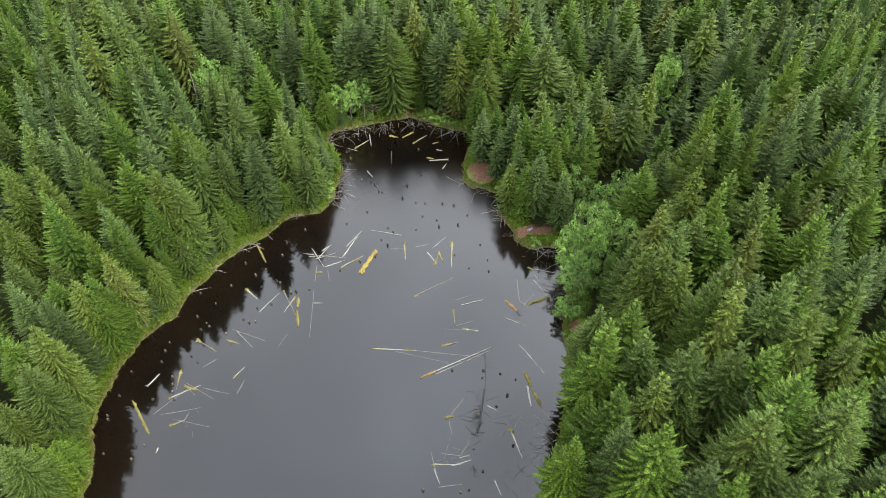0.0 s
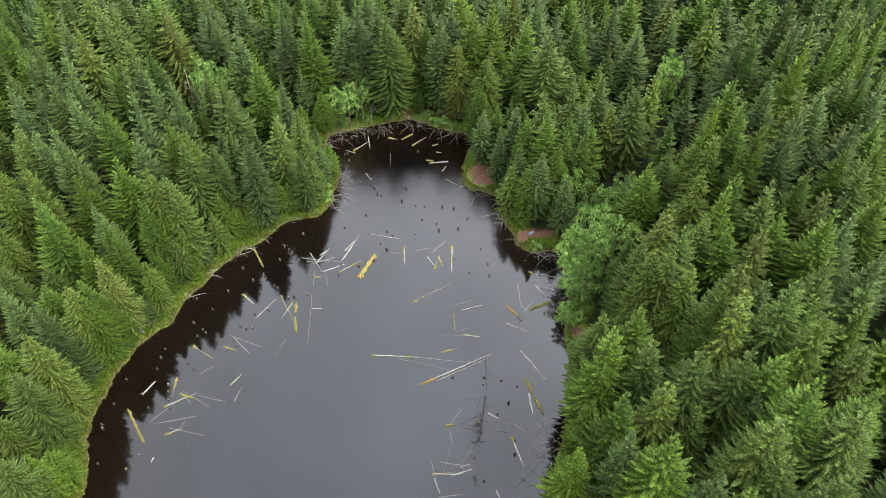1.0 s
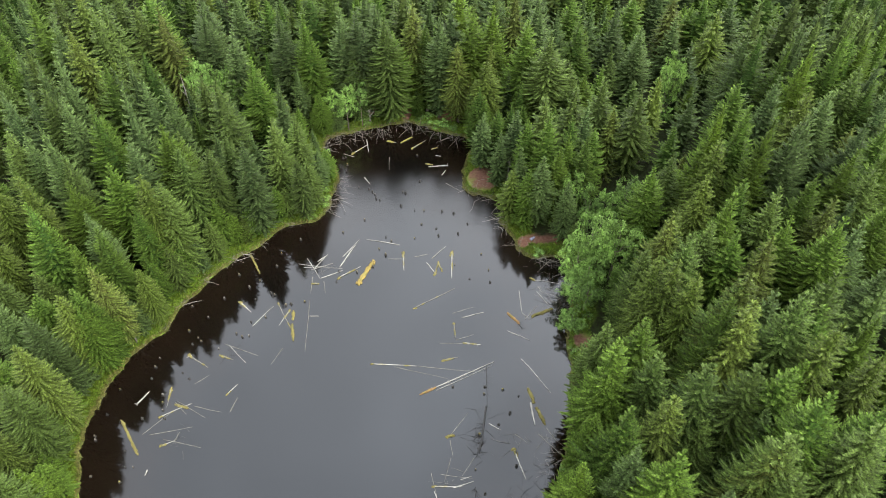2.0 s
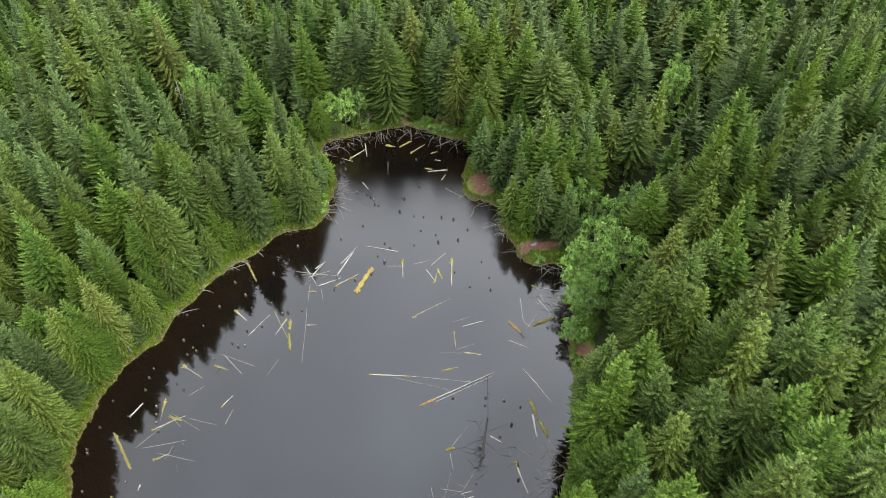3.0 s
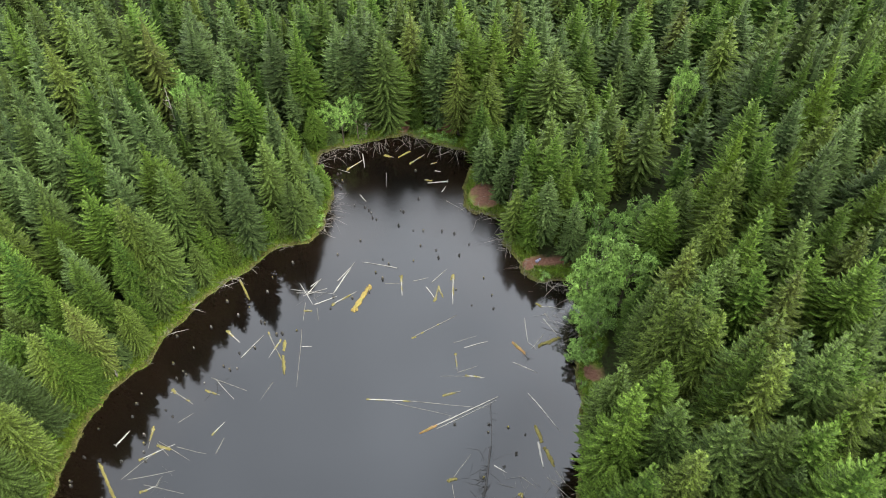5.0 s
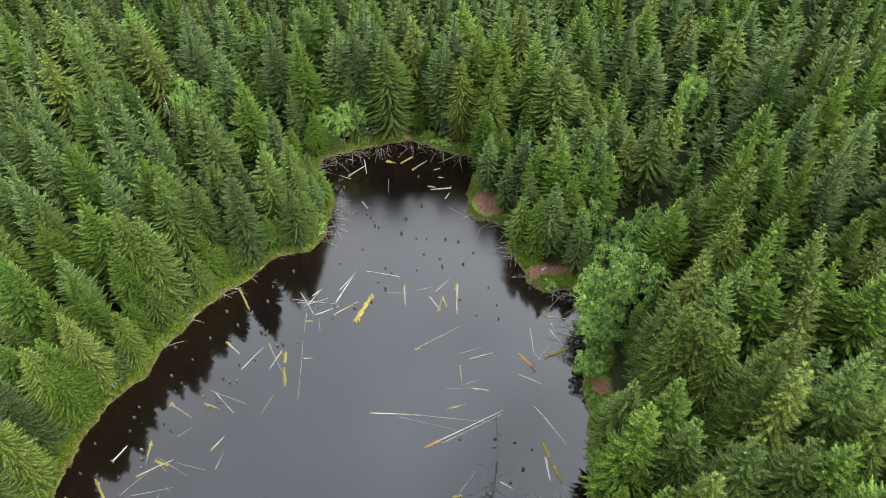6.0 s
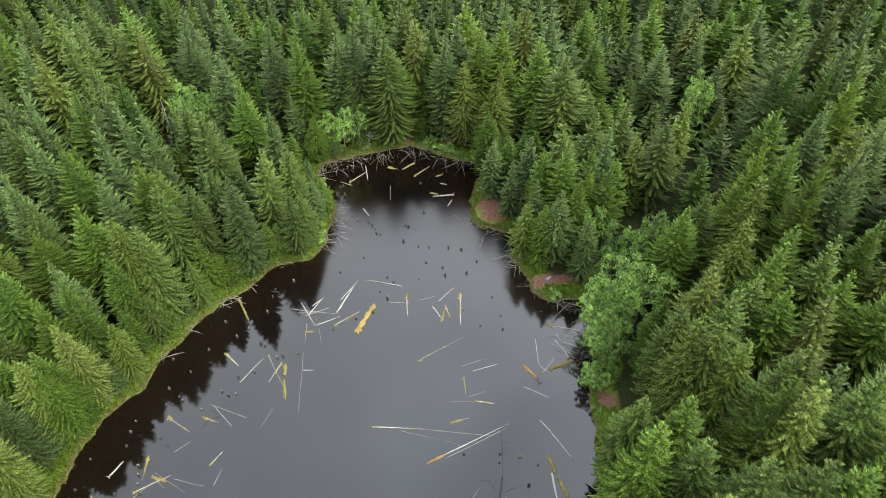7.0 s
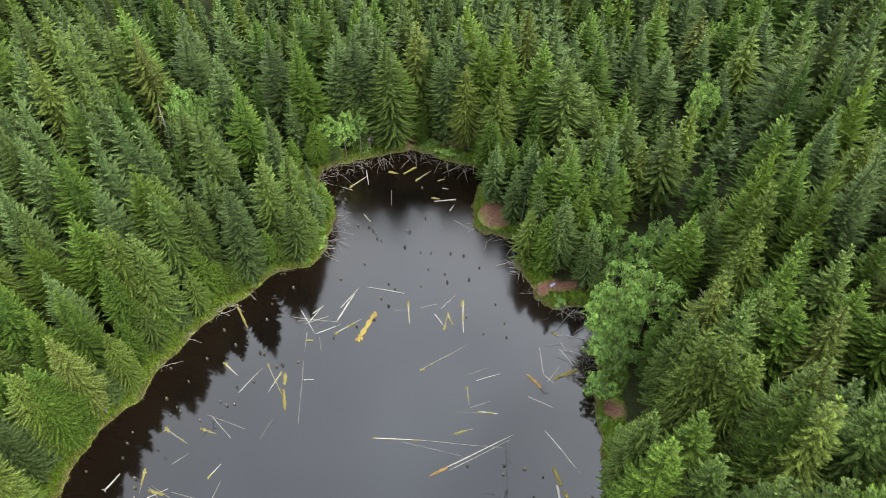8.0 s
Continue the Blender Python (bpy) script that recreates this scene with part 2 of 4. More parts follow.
MOSSY_LOGS_SMALL = [  # butt and tip on the water, girth
    (-2.9, 110.7, -1.9, 110.5, 0.40), (-1.9, 115.3, -1.0, 115.7, 0.36), (-10.4, 117.8, -9.0, 117.3, 0.40), (14.6, 81.2, 15.0, 80.7, 0.45),
    (-7.9, 117.5, -6.2, 119.0, 0.46), (-26.0, 76.0, -23.1, 70.7, 0.27), (-23.9, 74.6, -25.2, 71.5, 0.27), (-23.1, 71.5, -22.6, 68.9, 0.61),
    (-32.8, 65.9, -30.9, 65.2, 0.35), (-37.6, 51.3, -36.2, 52.0, 0.33), (-37.2, 57.5, -35.9, 57.1, 0.42), (0.2, 65.0, 2.4, 65.6, 0.33),
    (-1.3, 45.4, 2.5, 45.4, 0.30), (3.3, 68.2, 5.8, 67.8, 0.30), (1.8, 71.9, 2.0, 69.0, 0.26), (10.5, 73.6, 11.7, 72.1, 0.61),
    (0.6, 52.5, 1.4, 52.7, 0.62), (-20.2, 80.1, -21.1, 80.1, 0.37), (-39.2, 55.6, -35.2, 57.8, 0.25), (-38.7, 60.1, -38.7, 58.8, 0.34),
    (-23.3, 74.2, -23.2, 72.9, 0.53), (-10.6, 64.4, -3.7, 64.0, 0.25),
]
SUNKEN_LOGS = [  # butt and tip on the water, girth
    (-21.1, 76.6, -20.5, 66.5, 0.19), (-21.2, 81.7, -21.1, 78.1, 0.20), (-23.9, 67.3, -25.2, 64.4, 0.17), (-32.8, 68.1, -27.3, 65.9, 0.22),
    (-37.4, 58.2, -32.8, 55.5, 0.17), (-37.6, 58.0, -35.6, 56.1, 0.21), (-34.9, 57.4, -30.8, 56.4, 0.18), (-39.9, 52.9, -34.3, 54.1, 0.18),
    (-37.8, 52.2, -32.4, 51.0, 0.18), (-36.2, 51.9, -35.8, 53.3, 0.16), (-29.6, 56.4, -29.0, 58.8, 0.25), (-38.7, 59.5, -38.6, 57.1, 0.17),
    (-3.7, 64.0, 6.2, 62.9, 0.18), (-7.1, 63.9, 1.1, 61.7, 0.16), (2.0, 68.7, 4.9, 69.8, 0.19), (-0.4, 68.1, 5.9, 67.9, 0.15),
    (1.0, 52.0, 1.4, 49.6, 0.19), (1.2, 52.9, 3.5, 56.1, 0.16),
]
SUNKEN_LOGS_SOUTH = [  # butt and tip on the water, girth
    (1.1, 49.4, 0.2, 46.0, 0.15), (4.2, 49.4, 2.5, 46.8, 0.15), (-1.5, 47.3, -0.5, 42.8, 0.15), (-0.3, 47.1, 3.8, 46.5, 0.15),
    (-0.5, 42.2, 2.6, 42.6, 0.18), (-10.2, 112.8, -10.0, 108.9, 0.21), (0.8, 105.0, 3.5, 102.8, 0.21), (1.6, 73.9, 5.1, 75.2, 0.17),
    (-9.1, 85.6, -6.1, 85.6, 0.19), (-4.7, 86.0, -2.2, 86.8, 0.21), (-40.8, 52.9, -37.1, 57.1, 0.17), (-35.6, 61.0, -33.8, 62.5, 0.15),
    (9.8, 52.9, 11.6, 51.4, 0.19), (13.0, 52.9, 15.8, 49.8, 0.19), (14.2, 53.8, 15.3, 52.0, 0.20), (-19.3, 80.7, -18.7, 78.1, 0.18),
]
DARK_LOGS = [  # butt and tip on the water, girth
    (6.1, 57.1, 4.9, 50.0, 0.5), (5.5, 52.9, 4.5, 49.5, 0.32), (6.5, 64.3, 6.2, 56.2, 0.20), (18.6, 74.8, 22.1, 76.9, 0.36),
    (4.2, 45.3, 4.2, 43.7, 0.26), (4.2, 52.0, 5.0, 52.9, 0.23), (11.5, 72.5, 12.3, 70.7, 0.26),
]
STUMPS_NORTH = [
    (0.0, 97.3), (2.1, 96.7), (4.5, 94.1), (-1.0, 92.8), (2.8, 91.6), (-3.6, 93.9), (-7.4, 98.7), (-4.7, 90.4),
    (-8.7, 89.8), (-9.7, 90.8), (6.6, 86.6), (4.5, 81.0), (7.8, 80.3), (7.7, 83.0), (-13.5, 103.4), (-12.8, 102.6),
    (-12.0, 100.7), (-11.3, 100.3), (-13.7, 95.1), (-4.1, 105.6), (2.1, 84.2), (-0.6, 91.1), (-3.2, 97.4), (-7.2, 102.5), (-19.1, 112.4), (-18.1, 110.3), (-18.2, 108.5), (-4.8, 113.3), (-4.9, 97.5),
    (-6.7, 102.2), (-17.2, 91.9), (-10.7, 87.9), (-9.5, 86.5),
]
STUMPS_EAST = [
    (5.4, 44.4), (2.4, 41.5), (3.5, 41.8), (-2.5, 41.8),
    (8.6, 59.9), (10.8, 58.8), (9.4, 56.1), (7.7, 54.3), (9.8, 50.1), (9.7, 48.2), (6.1, 60.4), (5.9, 59.2),
    (4.3, 47.7), (5.0, 52.8), (5.3, 51.3), (1.5, 60.4), (-17.0, 82.8), (-14.0, 82.6), (-11.5, 83.9), (-17.2, 80.5),
    (-24.7, 75.6), (-23.9, 75.8), (-21.8, 76.3), (-27.4, 78.0), (-26.8, 77.7), (-29.7, 76.8), (-29.6, 72.3), (-27.5, 73.2),
]
STUMPS_WEST = [
    (-33.3, 82.0), (-31.1, 79.3), (-39.4, 75.4), (-36.4, 73.2), (-38.7, 70.5), (-37.6, 68.0), (-37.0, 69.2), (-41.8, 65.5),
    (-42.0, 63.9), (-42.0, 61.9), (-46.0, 60.1), (-46.5, 56.0), (-47.1, 52.7), (-46.8, 52.1), (-45.7, 46.9), (-39.6, 59.1),
    (-39.3, 57.9), (-39.0, 56.7), (-37.8, 62.9), (-33.5, 67.2), (-36.4, 68.6), (-34.7, 77.0), (-27.1, 86.9), (-24.3, 90.1),
    (-30.4, 69.4), (-29.4, 69.6), (-31.4, 70.0), (-40.6, 48.2), (-41.7, 46.1), (-41.7, 48.2), (-42.4, 50.5), (-15.4, 103.9),
    (-18.6, 112.6), (-12.3, 101.9), (-29.7, 80.8), (-27.4, 83.9), (-36.6, 61.9), (-38.4, 55.4), (-41.5, 55.4),
]
CONIFERS_WEST_A = [  # place and height of the top
    (-49.3, 39.8, 14.6), (-51.8, 45.1, 14.9), (-52.7, 50.6, 14.3), (-55.3, 53.7, 15.5), (-57.7, 61.8, 16.8), (-47.1, 62.3, 13.6),
    (-49.5, 63.4, 15.9), (-48.5, 65.0, 15.6), (-46.2, 65.3, 12.0), (-54.4, 65.3, 13.9), (-59.8, 66.2, 17.4), (-46.6, 68.2, 16.5),
    (-50.4, 70.8, 17.3), (-61.7, 71.9, 18.9), (-43.5, 72.4, 10.9), (-47.6, 72.9, 18.2), (-55.9, 73.8, 22.1), (-48.9, 76.2, 19.3),
    (-57.0, 77.9, 23.8), (-43.7, 78.8, 17.5), (-63.5, 79.1, 21.6), (-52.2, 79.9, 21.1), (-43.4, 81.7, 20.9), (-41.2, 82.1, 18.6),
    (-53.2, 82.2, 23.3), (-47.4, 83.2, 22.0), (-54.5, 83.4, 28.3), (-59.7, 86.4, 24.3), (-62.5, 86.4, 24.3), (-46.0, 87.8, 22.8),
    (-39.9, 88.9, 20.1), (-41.8, 90.5, 23.0),
]
CONIFERS_WEST_B = [  # place and height of the top
    (-36.6, 90.5, 18.3), (-51.7, 91.3, 25.8), (-30.9, 92.1, 18.8), (-40.4, 92.5, 19.9), (-56.1, 92.6, 27.4), (-58.5, 93.7, 27.2),
    (-23.4, 93.9, 13.0), (-65.8, 94.0, 26.3), (-61.5, 94.3, 26.5), (-48.5, 95.3, 25.9), (-34.7, 95.8, 17.8), (-27.8, 98.5, 18.5),
    (-62.0, 99.3, 27.9), (-58.8, 99.8, 29.3), (-43.0, 99.9, 25.3), (-47.5, 100.9, 24.7), (-24.4, 101.5, 17.0), (-48.9, 101.6, 27.2),
    (-52.8, 101.7, 27.1), (-51.1, 101.9, 25.4), (-36.6, 103.8, 22.4), (-65.0, 104.0, 28.7), (-40.6, 107.9, 20.3), (-52.5, 108.1, 27.5),
    (-49.2, 108.9, 25.3), (-59.8, 109.1, 29.3), (-28.7, 109.8, 18.3), (-64.0, 111.6, 29.3), (-74.8, 112.0, 28.7), (-33.6, 114.5, 19.8),
    (-58.8, 115.6, 28.3), (-69.6, 116.9, 29.0),
]
CONIFERS_WEST_C = [  # place and height of the top
    (-58.2, 119.1, 27.6), (-20.6, 119.3, 7.0), (-38.0, 120.0, 21.7), (-49.6, 120.9, 25.6), (-54.7, 122.6, 26.2), (-68.3, 122.9, 28.6),
    (-64.1, 123.4, 28.3), (-24.9, 124.0, 22.9), (-43.3, 124.3, 24.6), (-29.3, 124.7, 23.2), (-58.4, 125.4, 27.6), (-53.4, 126.0, 26.8),
    (-19.2, 126.7, 22.9), (-15.4, 127.0, 22.8), (-44.6, 129.1, 24.9), (-25.9, 133.9, 23.0), (-39.8, 135.2, 23.3), (-34.0, 135.6, 21.1),
    (-22.1, 135.8, 23.0),
]
CONIFERS_NORTH_A = [  # place and height of the top
    (16.4, 93.4, 15.3), (11.7, 94.4, 11.6), (18.9, 94.5, 15.7), (17.6, 102.7, 20.5), (24.8, 103.0, 19.2), (32.6, 103.0, 21.7),
    (29.4, 103.4, 17.8), (36.3, 106.6, 21.9), (22.5, 107.1, 19.0), (27.7, 107.5, 20.8), (7.3, 108.5, 13.0), (10.1, 110.2, 12.5),
    (12.6, 110.8, 12.7), (26.0, 116.8, 15.5), (19.9, 119.5, 22.3), (-9.7, 121.3, 22.5), (24.1, 121.3, 15.5), (15.5, 123.9, 22.7),
    (-5.1, 125.6, 6.2), (-0.4, 125.7, 22.8), (5.5, 126.5, 22.7), (38.5, 128.2, 18.3), (9.4, 128.2, 22.7), (1.7, 128.8, 23.1),
    (26.6, 129.7, 18.7), (-12.3, 130.0, 22.8), (-5.3, 130.1, 22.8), (34.1, 133.1, 20.9), (19.4, 134.1, 23.1), (14.1, 134.3, 23.0),
    (-14.9, 135.0, 22.9), (10.7, 135.3, 23.0),
]
CONIFERS_NORTH_B = [  # place and height of the top
    (3.8, 136.7, 23.0), (38.9, 140.6, 19.9), (26.9, 140.7, 19.2),
]
CONIFERS_EAST_A = [  # place and height of the top
    (34.0, 29.4, 27.6), (35.6, 29.6, 29.9), (28.4, 30.0, 26.5), (26.0, 31.9, 26.4), (32.4, 32.6, 27.8), (30.3, 35.1, 27.6),
    (22.1, 35.2, 27.5), (31.6, 35.9, 30.1), (39.9, 36.4, 30.2), (35.1, 38.0, 32.0), (19.4, 38.1, 24.2), (14.6, 39.1, 18.6),
    (42.0, 39.3, 29.3), (18.8, 40.8, 24.8), (33.0, 41.8, 24.2), (27.7, 42.1, 21.6), (23.7, 43.4, 24.4), (30.6, 43.7, 29.1),
    (33.8, 43.8, 29.1), (43.7, 44.3, 28.9), (27.1, 45.0, 28.2), (16.8, 45.1, 18.1), (37.1, 45.5, 26.9), (38.5, 46.5, 32.5),
    (19.2, 48.3, 19.6), (23.7, 48.6, 24.6), (32.0, 49.8, 30.4), (39.5, 49.8, 30.0), (19.6, 49.9, 25.0), (36.9, 50.0, 32.9),
    (31.0, 51.7, 29.2), (22.6, 52.2, 25.2),
]
CONIFERS_EAST_B = [  # place and height of the top
    (41.8, 53.3, 32.9), (35.9, 54.4, 28.2), (33.9, 54.9, 29.5), (19.3, 55.5, 21.3), (32.6, 55.8, 28.6), (51.2, 58.5, 28.7),
    (29.9, 59.2, 24.5), (27.8, 61.6, 24.9), (26.7, 62.9, 23.6), (39.0, 62.9, 26.8), (46.5, 63.2, 30.3), (50.6, 64.9, 27.8),
    (31.2, 65.7, 25.5), (36.5, 66.3, 25.5), (26.6, 66.6, 20.9), (42.8, 66.7, 27.4), (33.8, 67.8, 25.1), (55.2, 67.9, 29.2),
    (48.5, 69.0, 28.4), (41.7, 69.8, 28.5), (30.0, 70.2, 24.9), (29.4, 70.3, 24.2), (36.7, 70.4, 27.7), (46.8, 72.1, 29.6),
    (26.1, 72.1, 16.5), (39.3, 72.8, 27.6), (55.6, 74.1, 29.2), (53.1, 76.4, 30.0), (58.5, 76.5, 30.2), (37.0, 78.6, 23.3),
    (42.8, 79.3, 32.2), (46.8, 80.1, 32.1),
]
CONIFERS_EAST_C = [  # place and height of the top
    (56.1, 81.3, 31.0), (50.1, 83.0, 31.0), (31.0, 83.3, 20.9), (39.2, 83.8, 25.9), (42.9, 86.2, 30.0), (34.0, 86.3, 21.2),
    (39.4, 86.5, 29.2), (50.7, 87.4, 31.6), (55.3, 89.3, 29.9), (64.2, 90.8, 30.5), (62.4, 91.7, 30.3), (49.0, 92.7, 30.5),
    (60.7, 93.8, 31.5), (64.4, 96.0, 30.6), (46.6, 100.0, 25.1), (56.1, 100.6, 30.7), (63.4, 104.5, 31.7), (65.6, 105.0, 30.2),
    (67.9, 105.1, 30.3), (71.5, 106.4, 30.0), (56.1, 107.5, 26.9), (58.4, 108.1, 31.6), (61.0, 108.8, 31.3), (52.9, 109.6, 28.3),
    (69.6, 111.1, 31.1), (66.8, 111.7, 31.8), (51.5, 112.3, 27.0), (76.7, 116.6, 28.7), (54.7, 118.3, 28.5), (46.5, 122.5, 18.3),
    (64.4, 125.2, 27.3), (73.4, 129.9, 24.0),
]
CONIFERS_EAST_D = [  # place and height of the top
    (53.6, 131.1, 20.6), (47.0, 135.0, 16.9), (58.4, 137.3, 21.2), (53.5, 139.4, 20.1), (47.1, 139.5, 19.5), (66.8, 140.1, 20.9),
    (52.3, 142.5, 15.7),
]
CONIFERS = CONIFERS_WEST_A + CONIFERS_WEST_B + CONIFERS_WEST_C + CONIFERS_NORTH_A + CONIFERS_NORTH_B + CONIFERS_EAST_A + CONIFERS_EAST_B + CONIFERS_EAST_C + CONIFERS_EAST_D
BROADLEAVES = [  # place, height of the top, spread
    (23.4, 81.6, 13.0, 4.2), (27.0, 80.5, 13.2, 4.3), (21.8, 93.7, 12.0, 2.0), (24.3, 89.9, 11.0, 2.3), (30.4, 90.2, 13.0, 2.8),
    (21.1, 79.6, 9.5, 3.2), (22.6, 77.0, 9.0, 3.0), (20.3, 75.7, 6.5, 2.6), (22.1, 74.1, 7.0, 2.6), (19.5, 70.6, 3.6, 2.4),
    (27.3, 89.6, 11.5, 2.4), (-21.5, 121.6, 9.5, 2.0), (-18.7, 121.1, 10.5, 2.1), (-16.1, 122.5, 10.5, 2.0), (-48.8, 121.0, 16.0, 2.4),
    (-45.4, 120.8, 16.5, 2.3), (-42.2, 117.2, 15.5, 2.2), (-40.0, 120.0, 16.0, 2.2), (-38.5, 118.3, 14.0, 2.0), (-45.4, 119.2, 15.0, 2.0),
    (43.6, 121.2, 17.0, 2.8), (44.5, 121.5, 15.0, 2.6), (43.1, 119.9, 9.0, 2.6), (21.4, 123.7, 13.0, 2.2), (21.3, 124.4, 10.0, 2.2),
    (36.7, 71.2, 20.0, 2.4),
]
SHORE_WEST = [  # the waterline, clockwise from the south-west
    (-46.1, 40.7), (-46.3, 44.0), (-47.2, 47.2), (-48.5, 51.5), (-48.6, 54.2), (-48.2, 57.1), (-48.0, 60.5), (-46.9, 63.6),
    (-45.3, 67.1), (-42.3, 70.7), (-41.1, 74.8), (-38.9, 79.3), (-36.8, 82.7), (-33.7, 86.4), (-30.3, 89.6), (-26.9, 93.5),
    (-22.9, 94.6), (-20.6, 97.3), (-19.7, 102.9), (-19.5, 107.2), (-21.8, 112.4), (-23.1, 117.1), (-21.4, 119.6), (-16.8, 121.0),
    (-11.0, 123.0), (-6.3, 124.0), (-1.5, 121.6),
]
SHORE_EAST = [
    (3.2, 119.6), (6.4, 117.1), (4.8, 111.6), (3.9, 107.2), (4.5, 102.5), (7.7, 101.4), (10.8, 99.8), (11.7, 96.6),
    (10.0, 94.3), (11.8, 91.4), (13.5, 87.1), (15.4, 85.6), (19.8, 85.7), (21.8, 81.7), (21.3, 77.9), (19.6, 73.1),
    (18.8, 66.8), (18.6, 61.1), (17.8, 54.8), (15.7, 48.5), (12.9, 42.0), (11.0, 35.1), (6.4, 27.3), (-8.8, 21.4),
    (-28.7, 23.7), (-41.8, 32.3),
]
SNAGS = [(-44.7, 110.3, 20.0), (-33.5, 124.1, 12.0), (-66.2, 101.4, 16.0), (-14.6, 123.6, 3.5), (-45.9, 68.2, 4.5), (11.9, 104.2, 6.5), (33.9, 80.3, 10.0)]
CAMP = (15.4, 89.7)
CLEARINGS = [(7.6, 105.6, 3.1, 3.4), (16.9, 89.9, 3.6, 1.3), (13.9, 89.2, 1.1, 1.5), (-7.4, 128.4, 1.5, 4.5), (0.9, 125.4, 2.2, 1.6), (-15.2, 128.0, 1.4, 1.6), (21.2, 68.2, 1.6, 1.6)]

# trees whose kind shows plainly
KNOWN_KINDS = {
    "fir": [(-51.7, 91.3), (-47.4, 83.2), (-52.2, 79.9), (-43.7, 78.8), (-33.6, 114.5), (42.8, 79.3), (46.6, 100.0), (-50.4, 70.8), (52.9, 109.6), (46.8, 72.1), (36.7, 70.4), (15.5, 123.9), (5.5, 126.5)],
    "spruce": [(-43.3, 124.3), (-46.0, 87.8), (-43.0, 99.9), (-48.5, 95.3), (-56.1, 92.6), (34.1, 133.1), (1.7, 128.8), (-30.9, 92.1), (49.0, 92.7), (55.3, 89.3), (-59.7, 86.4), (50.1, 83.0), (-29.3, 124.7)],
    "hemlock": [(-39.9, 88.9), (-9.7, 121.3), (-34.7, 95.8), (-27.8, 98.5), (-24.4, 101.5), (-40.6, 107.9), (-40.4, 92.5), (-52.5, 108.1), (-58.5, 93.7), (17.6, 102.7)],
    "cedar": [(29.4, 103.4), (39.0, 62.9), (37.0, 78.6), (48.5, 69.0)],
}
KIND_AT = {place: kind for kind, places in KNOWN_KINDS.items() for place in places}

# more conifers on the north-east bank
BANK_CONIFERS = [(13.6, 97.6, 13.5), (20.6, 97.4, 17.0), (14.4, 101.0, 17.0), (21.6, 100.4, 18.0), (10.2, 103.8, 12.0), (13.2, 106.4, 15.0), (14.4, 92.8, 12.5), (20.6, 90.0, 12.5), (23.4, 95.6, 17.0), (17.8, 98.4, 20.0), (25.4, 98.6, 17.0), (-16.8, 124.6, 14.0), (-23.6, 119.6, 9.0), (-11.4, 126.2, 17.0), (3.4, 124.0, 18.0), (8.2, 118.8, 17.0), (6.6, 114.8, 14.0), (-7.2, 134.5, 24.0), (-9.0, 126.5, 19.0), (-3.0, 127.6, 19.0), (-50.2, 53.6, 18.4), (-50.0, 48.4, 17.2), (-51.0, 58.4, 18.6)]

# ---- ground and water ----
def smooth_loop(points, steps=4):
    """A closed Catmull-Rom curve through the points."""
    p = np.array(points, float)
    a, b, c, d = np.roll(p, 1, 0), p, np.roll(p, -1, 0), np.roll(p, -2, 0)
    rows = []
    for k in range(steps):
        t = k / steps
        rows.append(0.5 * (2 * b + (c - a) * t + (2 * a - 5 * b + 4 * c - d) * t * t + (3 * b - a - 3 * c + d) * t ** 3))
    return np.stack(rows, 1).reshape(-1, 2)


WATERLINE = smooth_loop(SHORE_WEST + SHORE_EAST, 5)
# small notches and tussocks along the edge
WATERLINE = WATERLINE + 0.20 * np.random.default_rng(2).normal(size=WATERLINE.shape)


def shore_distance(xy):
    """Metres from the waterline: positive on land, negative on the water."""
    xy = np.asarray(xy, float).reshape(-1, 2)
    best, inside = np.full(len(xy), 1e9), np.zeros(len(xy), bool)
    for a, b in zip(WATERLINE, np.roll(WATERLINE, -1, 0)):
        ab = b - a
        t = np.clip(((xy - a) @ ab) / (ab @ ab + 1e-9), 0, 1)
        best = np.minimum(best, np.hypot(*(xy - a - t[:, None] * ab).T))
        cross = (a[1] > xy[:, 1]) != (b[1] > xy[:, 1])
        at = a[0] + (xy[:, 1] - a[1]) / (ab[1] if abs(ab[1]) > 1e-9 else 1e-9) * ab[0]
        inside ^= cross & (xy[:, 0] < at)
    return np.where(inside, -best, best)


def waves(x, y):
    return np.sin(x * 0.31 + 1.3 * np.sin(y * 0.17)) * np.cos(y * 0.27 + np.sin(x * 0.21)) + 0.5 * np.sin(x * 0.83 + y * 0.61) * np.cos(y * 0.77 - x * 0.29)


def ground_height(xy, d=None):
    xy = np.asarray(xy, float).reshape(-1, 2)
    d = shore_distance(xy) if d is None else d
    x, y = xy.T
    bank = np.where(d < 0, np.maximum(d * 0.5, -1.6), 0.42 * (1 - np.exp(-np.maximum(d, 0) / 0.7)))
    rise = np.clip((d - 3) / 40, 0, 1)
    side = 0.5 + 0.5 * np.tanh((np.abs(x + 8) - 34) / 14)
    side = np.where(x > 0, side * (0.5 - 0.5 * np.tanh((y - 106) / 9)), side)
    return bank + (10 * side + 1.2) * rise * rise * (3 - 2 * rise) + np.clip(d / 4, 0, 1) * 0.22 * waves(x, y)


def axis(lo, hi, step, reach):
    inner = list(np.arange(lo, hi + step / 2, step))
    out, gap, at = [], step, 0.0
    while at < reach:
        gap = min(gap * 1.22, 260)
        at += gap
        out.append(at)
    return np.array([lo - o for o in reversed(out)] + inner + [hi + o for o in out])


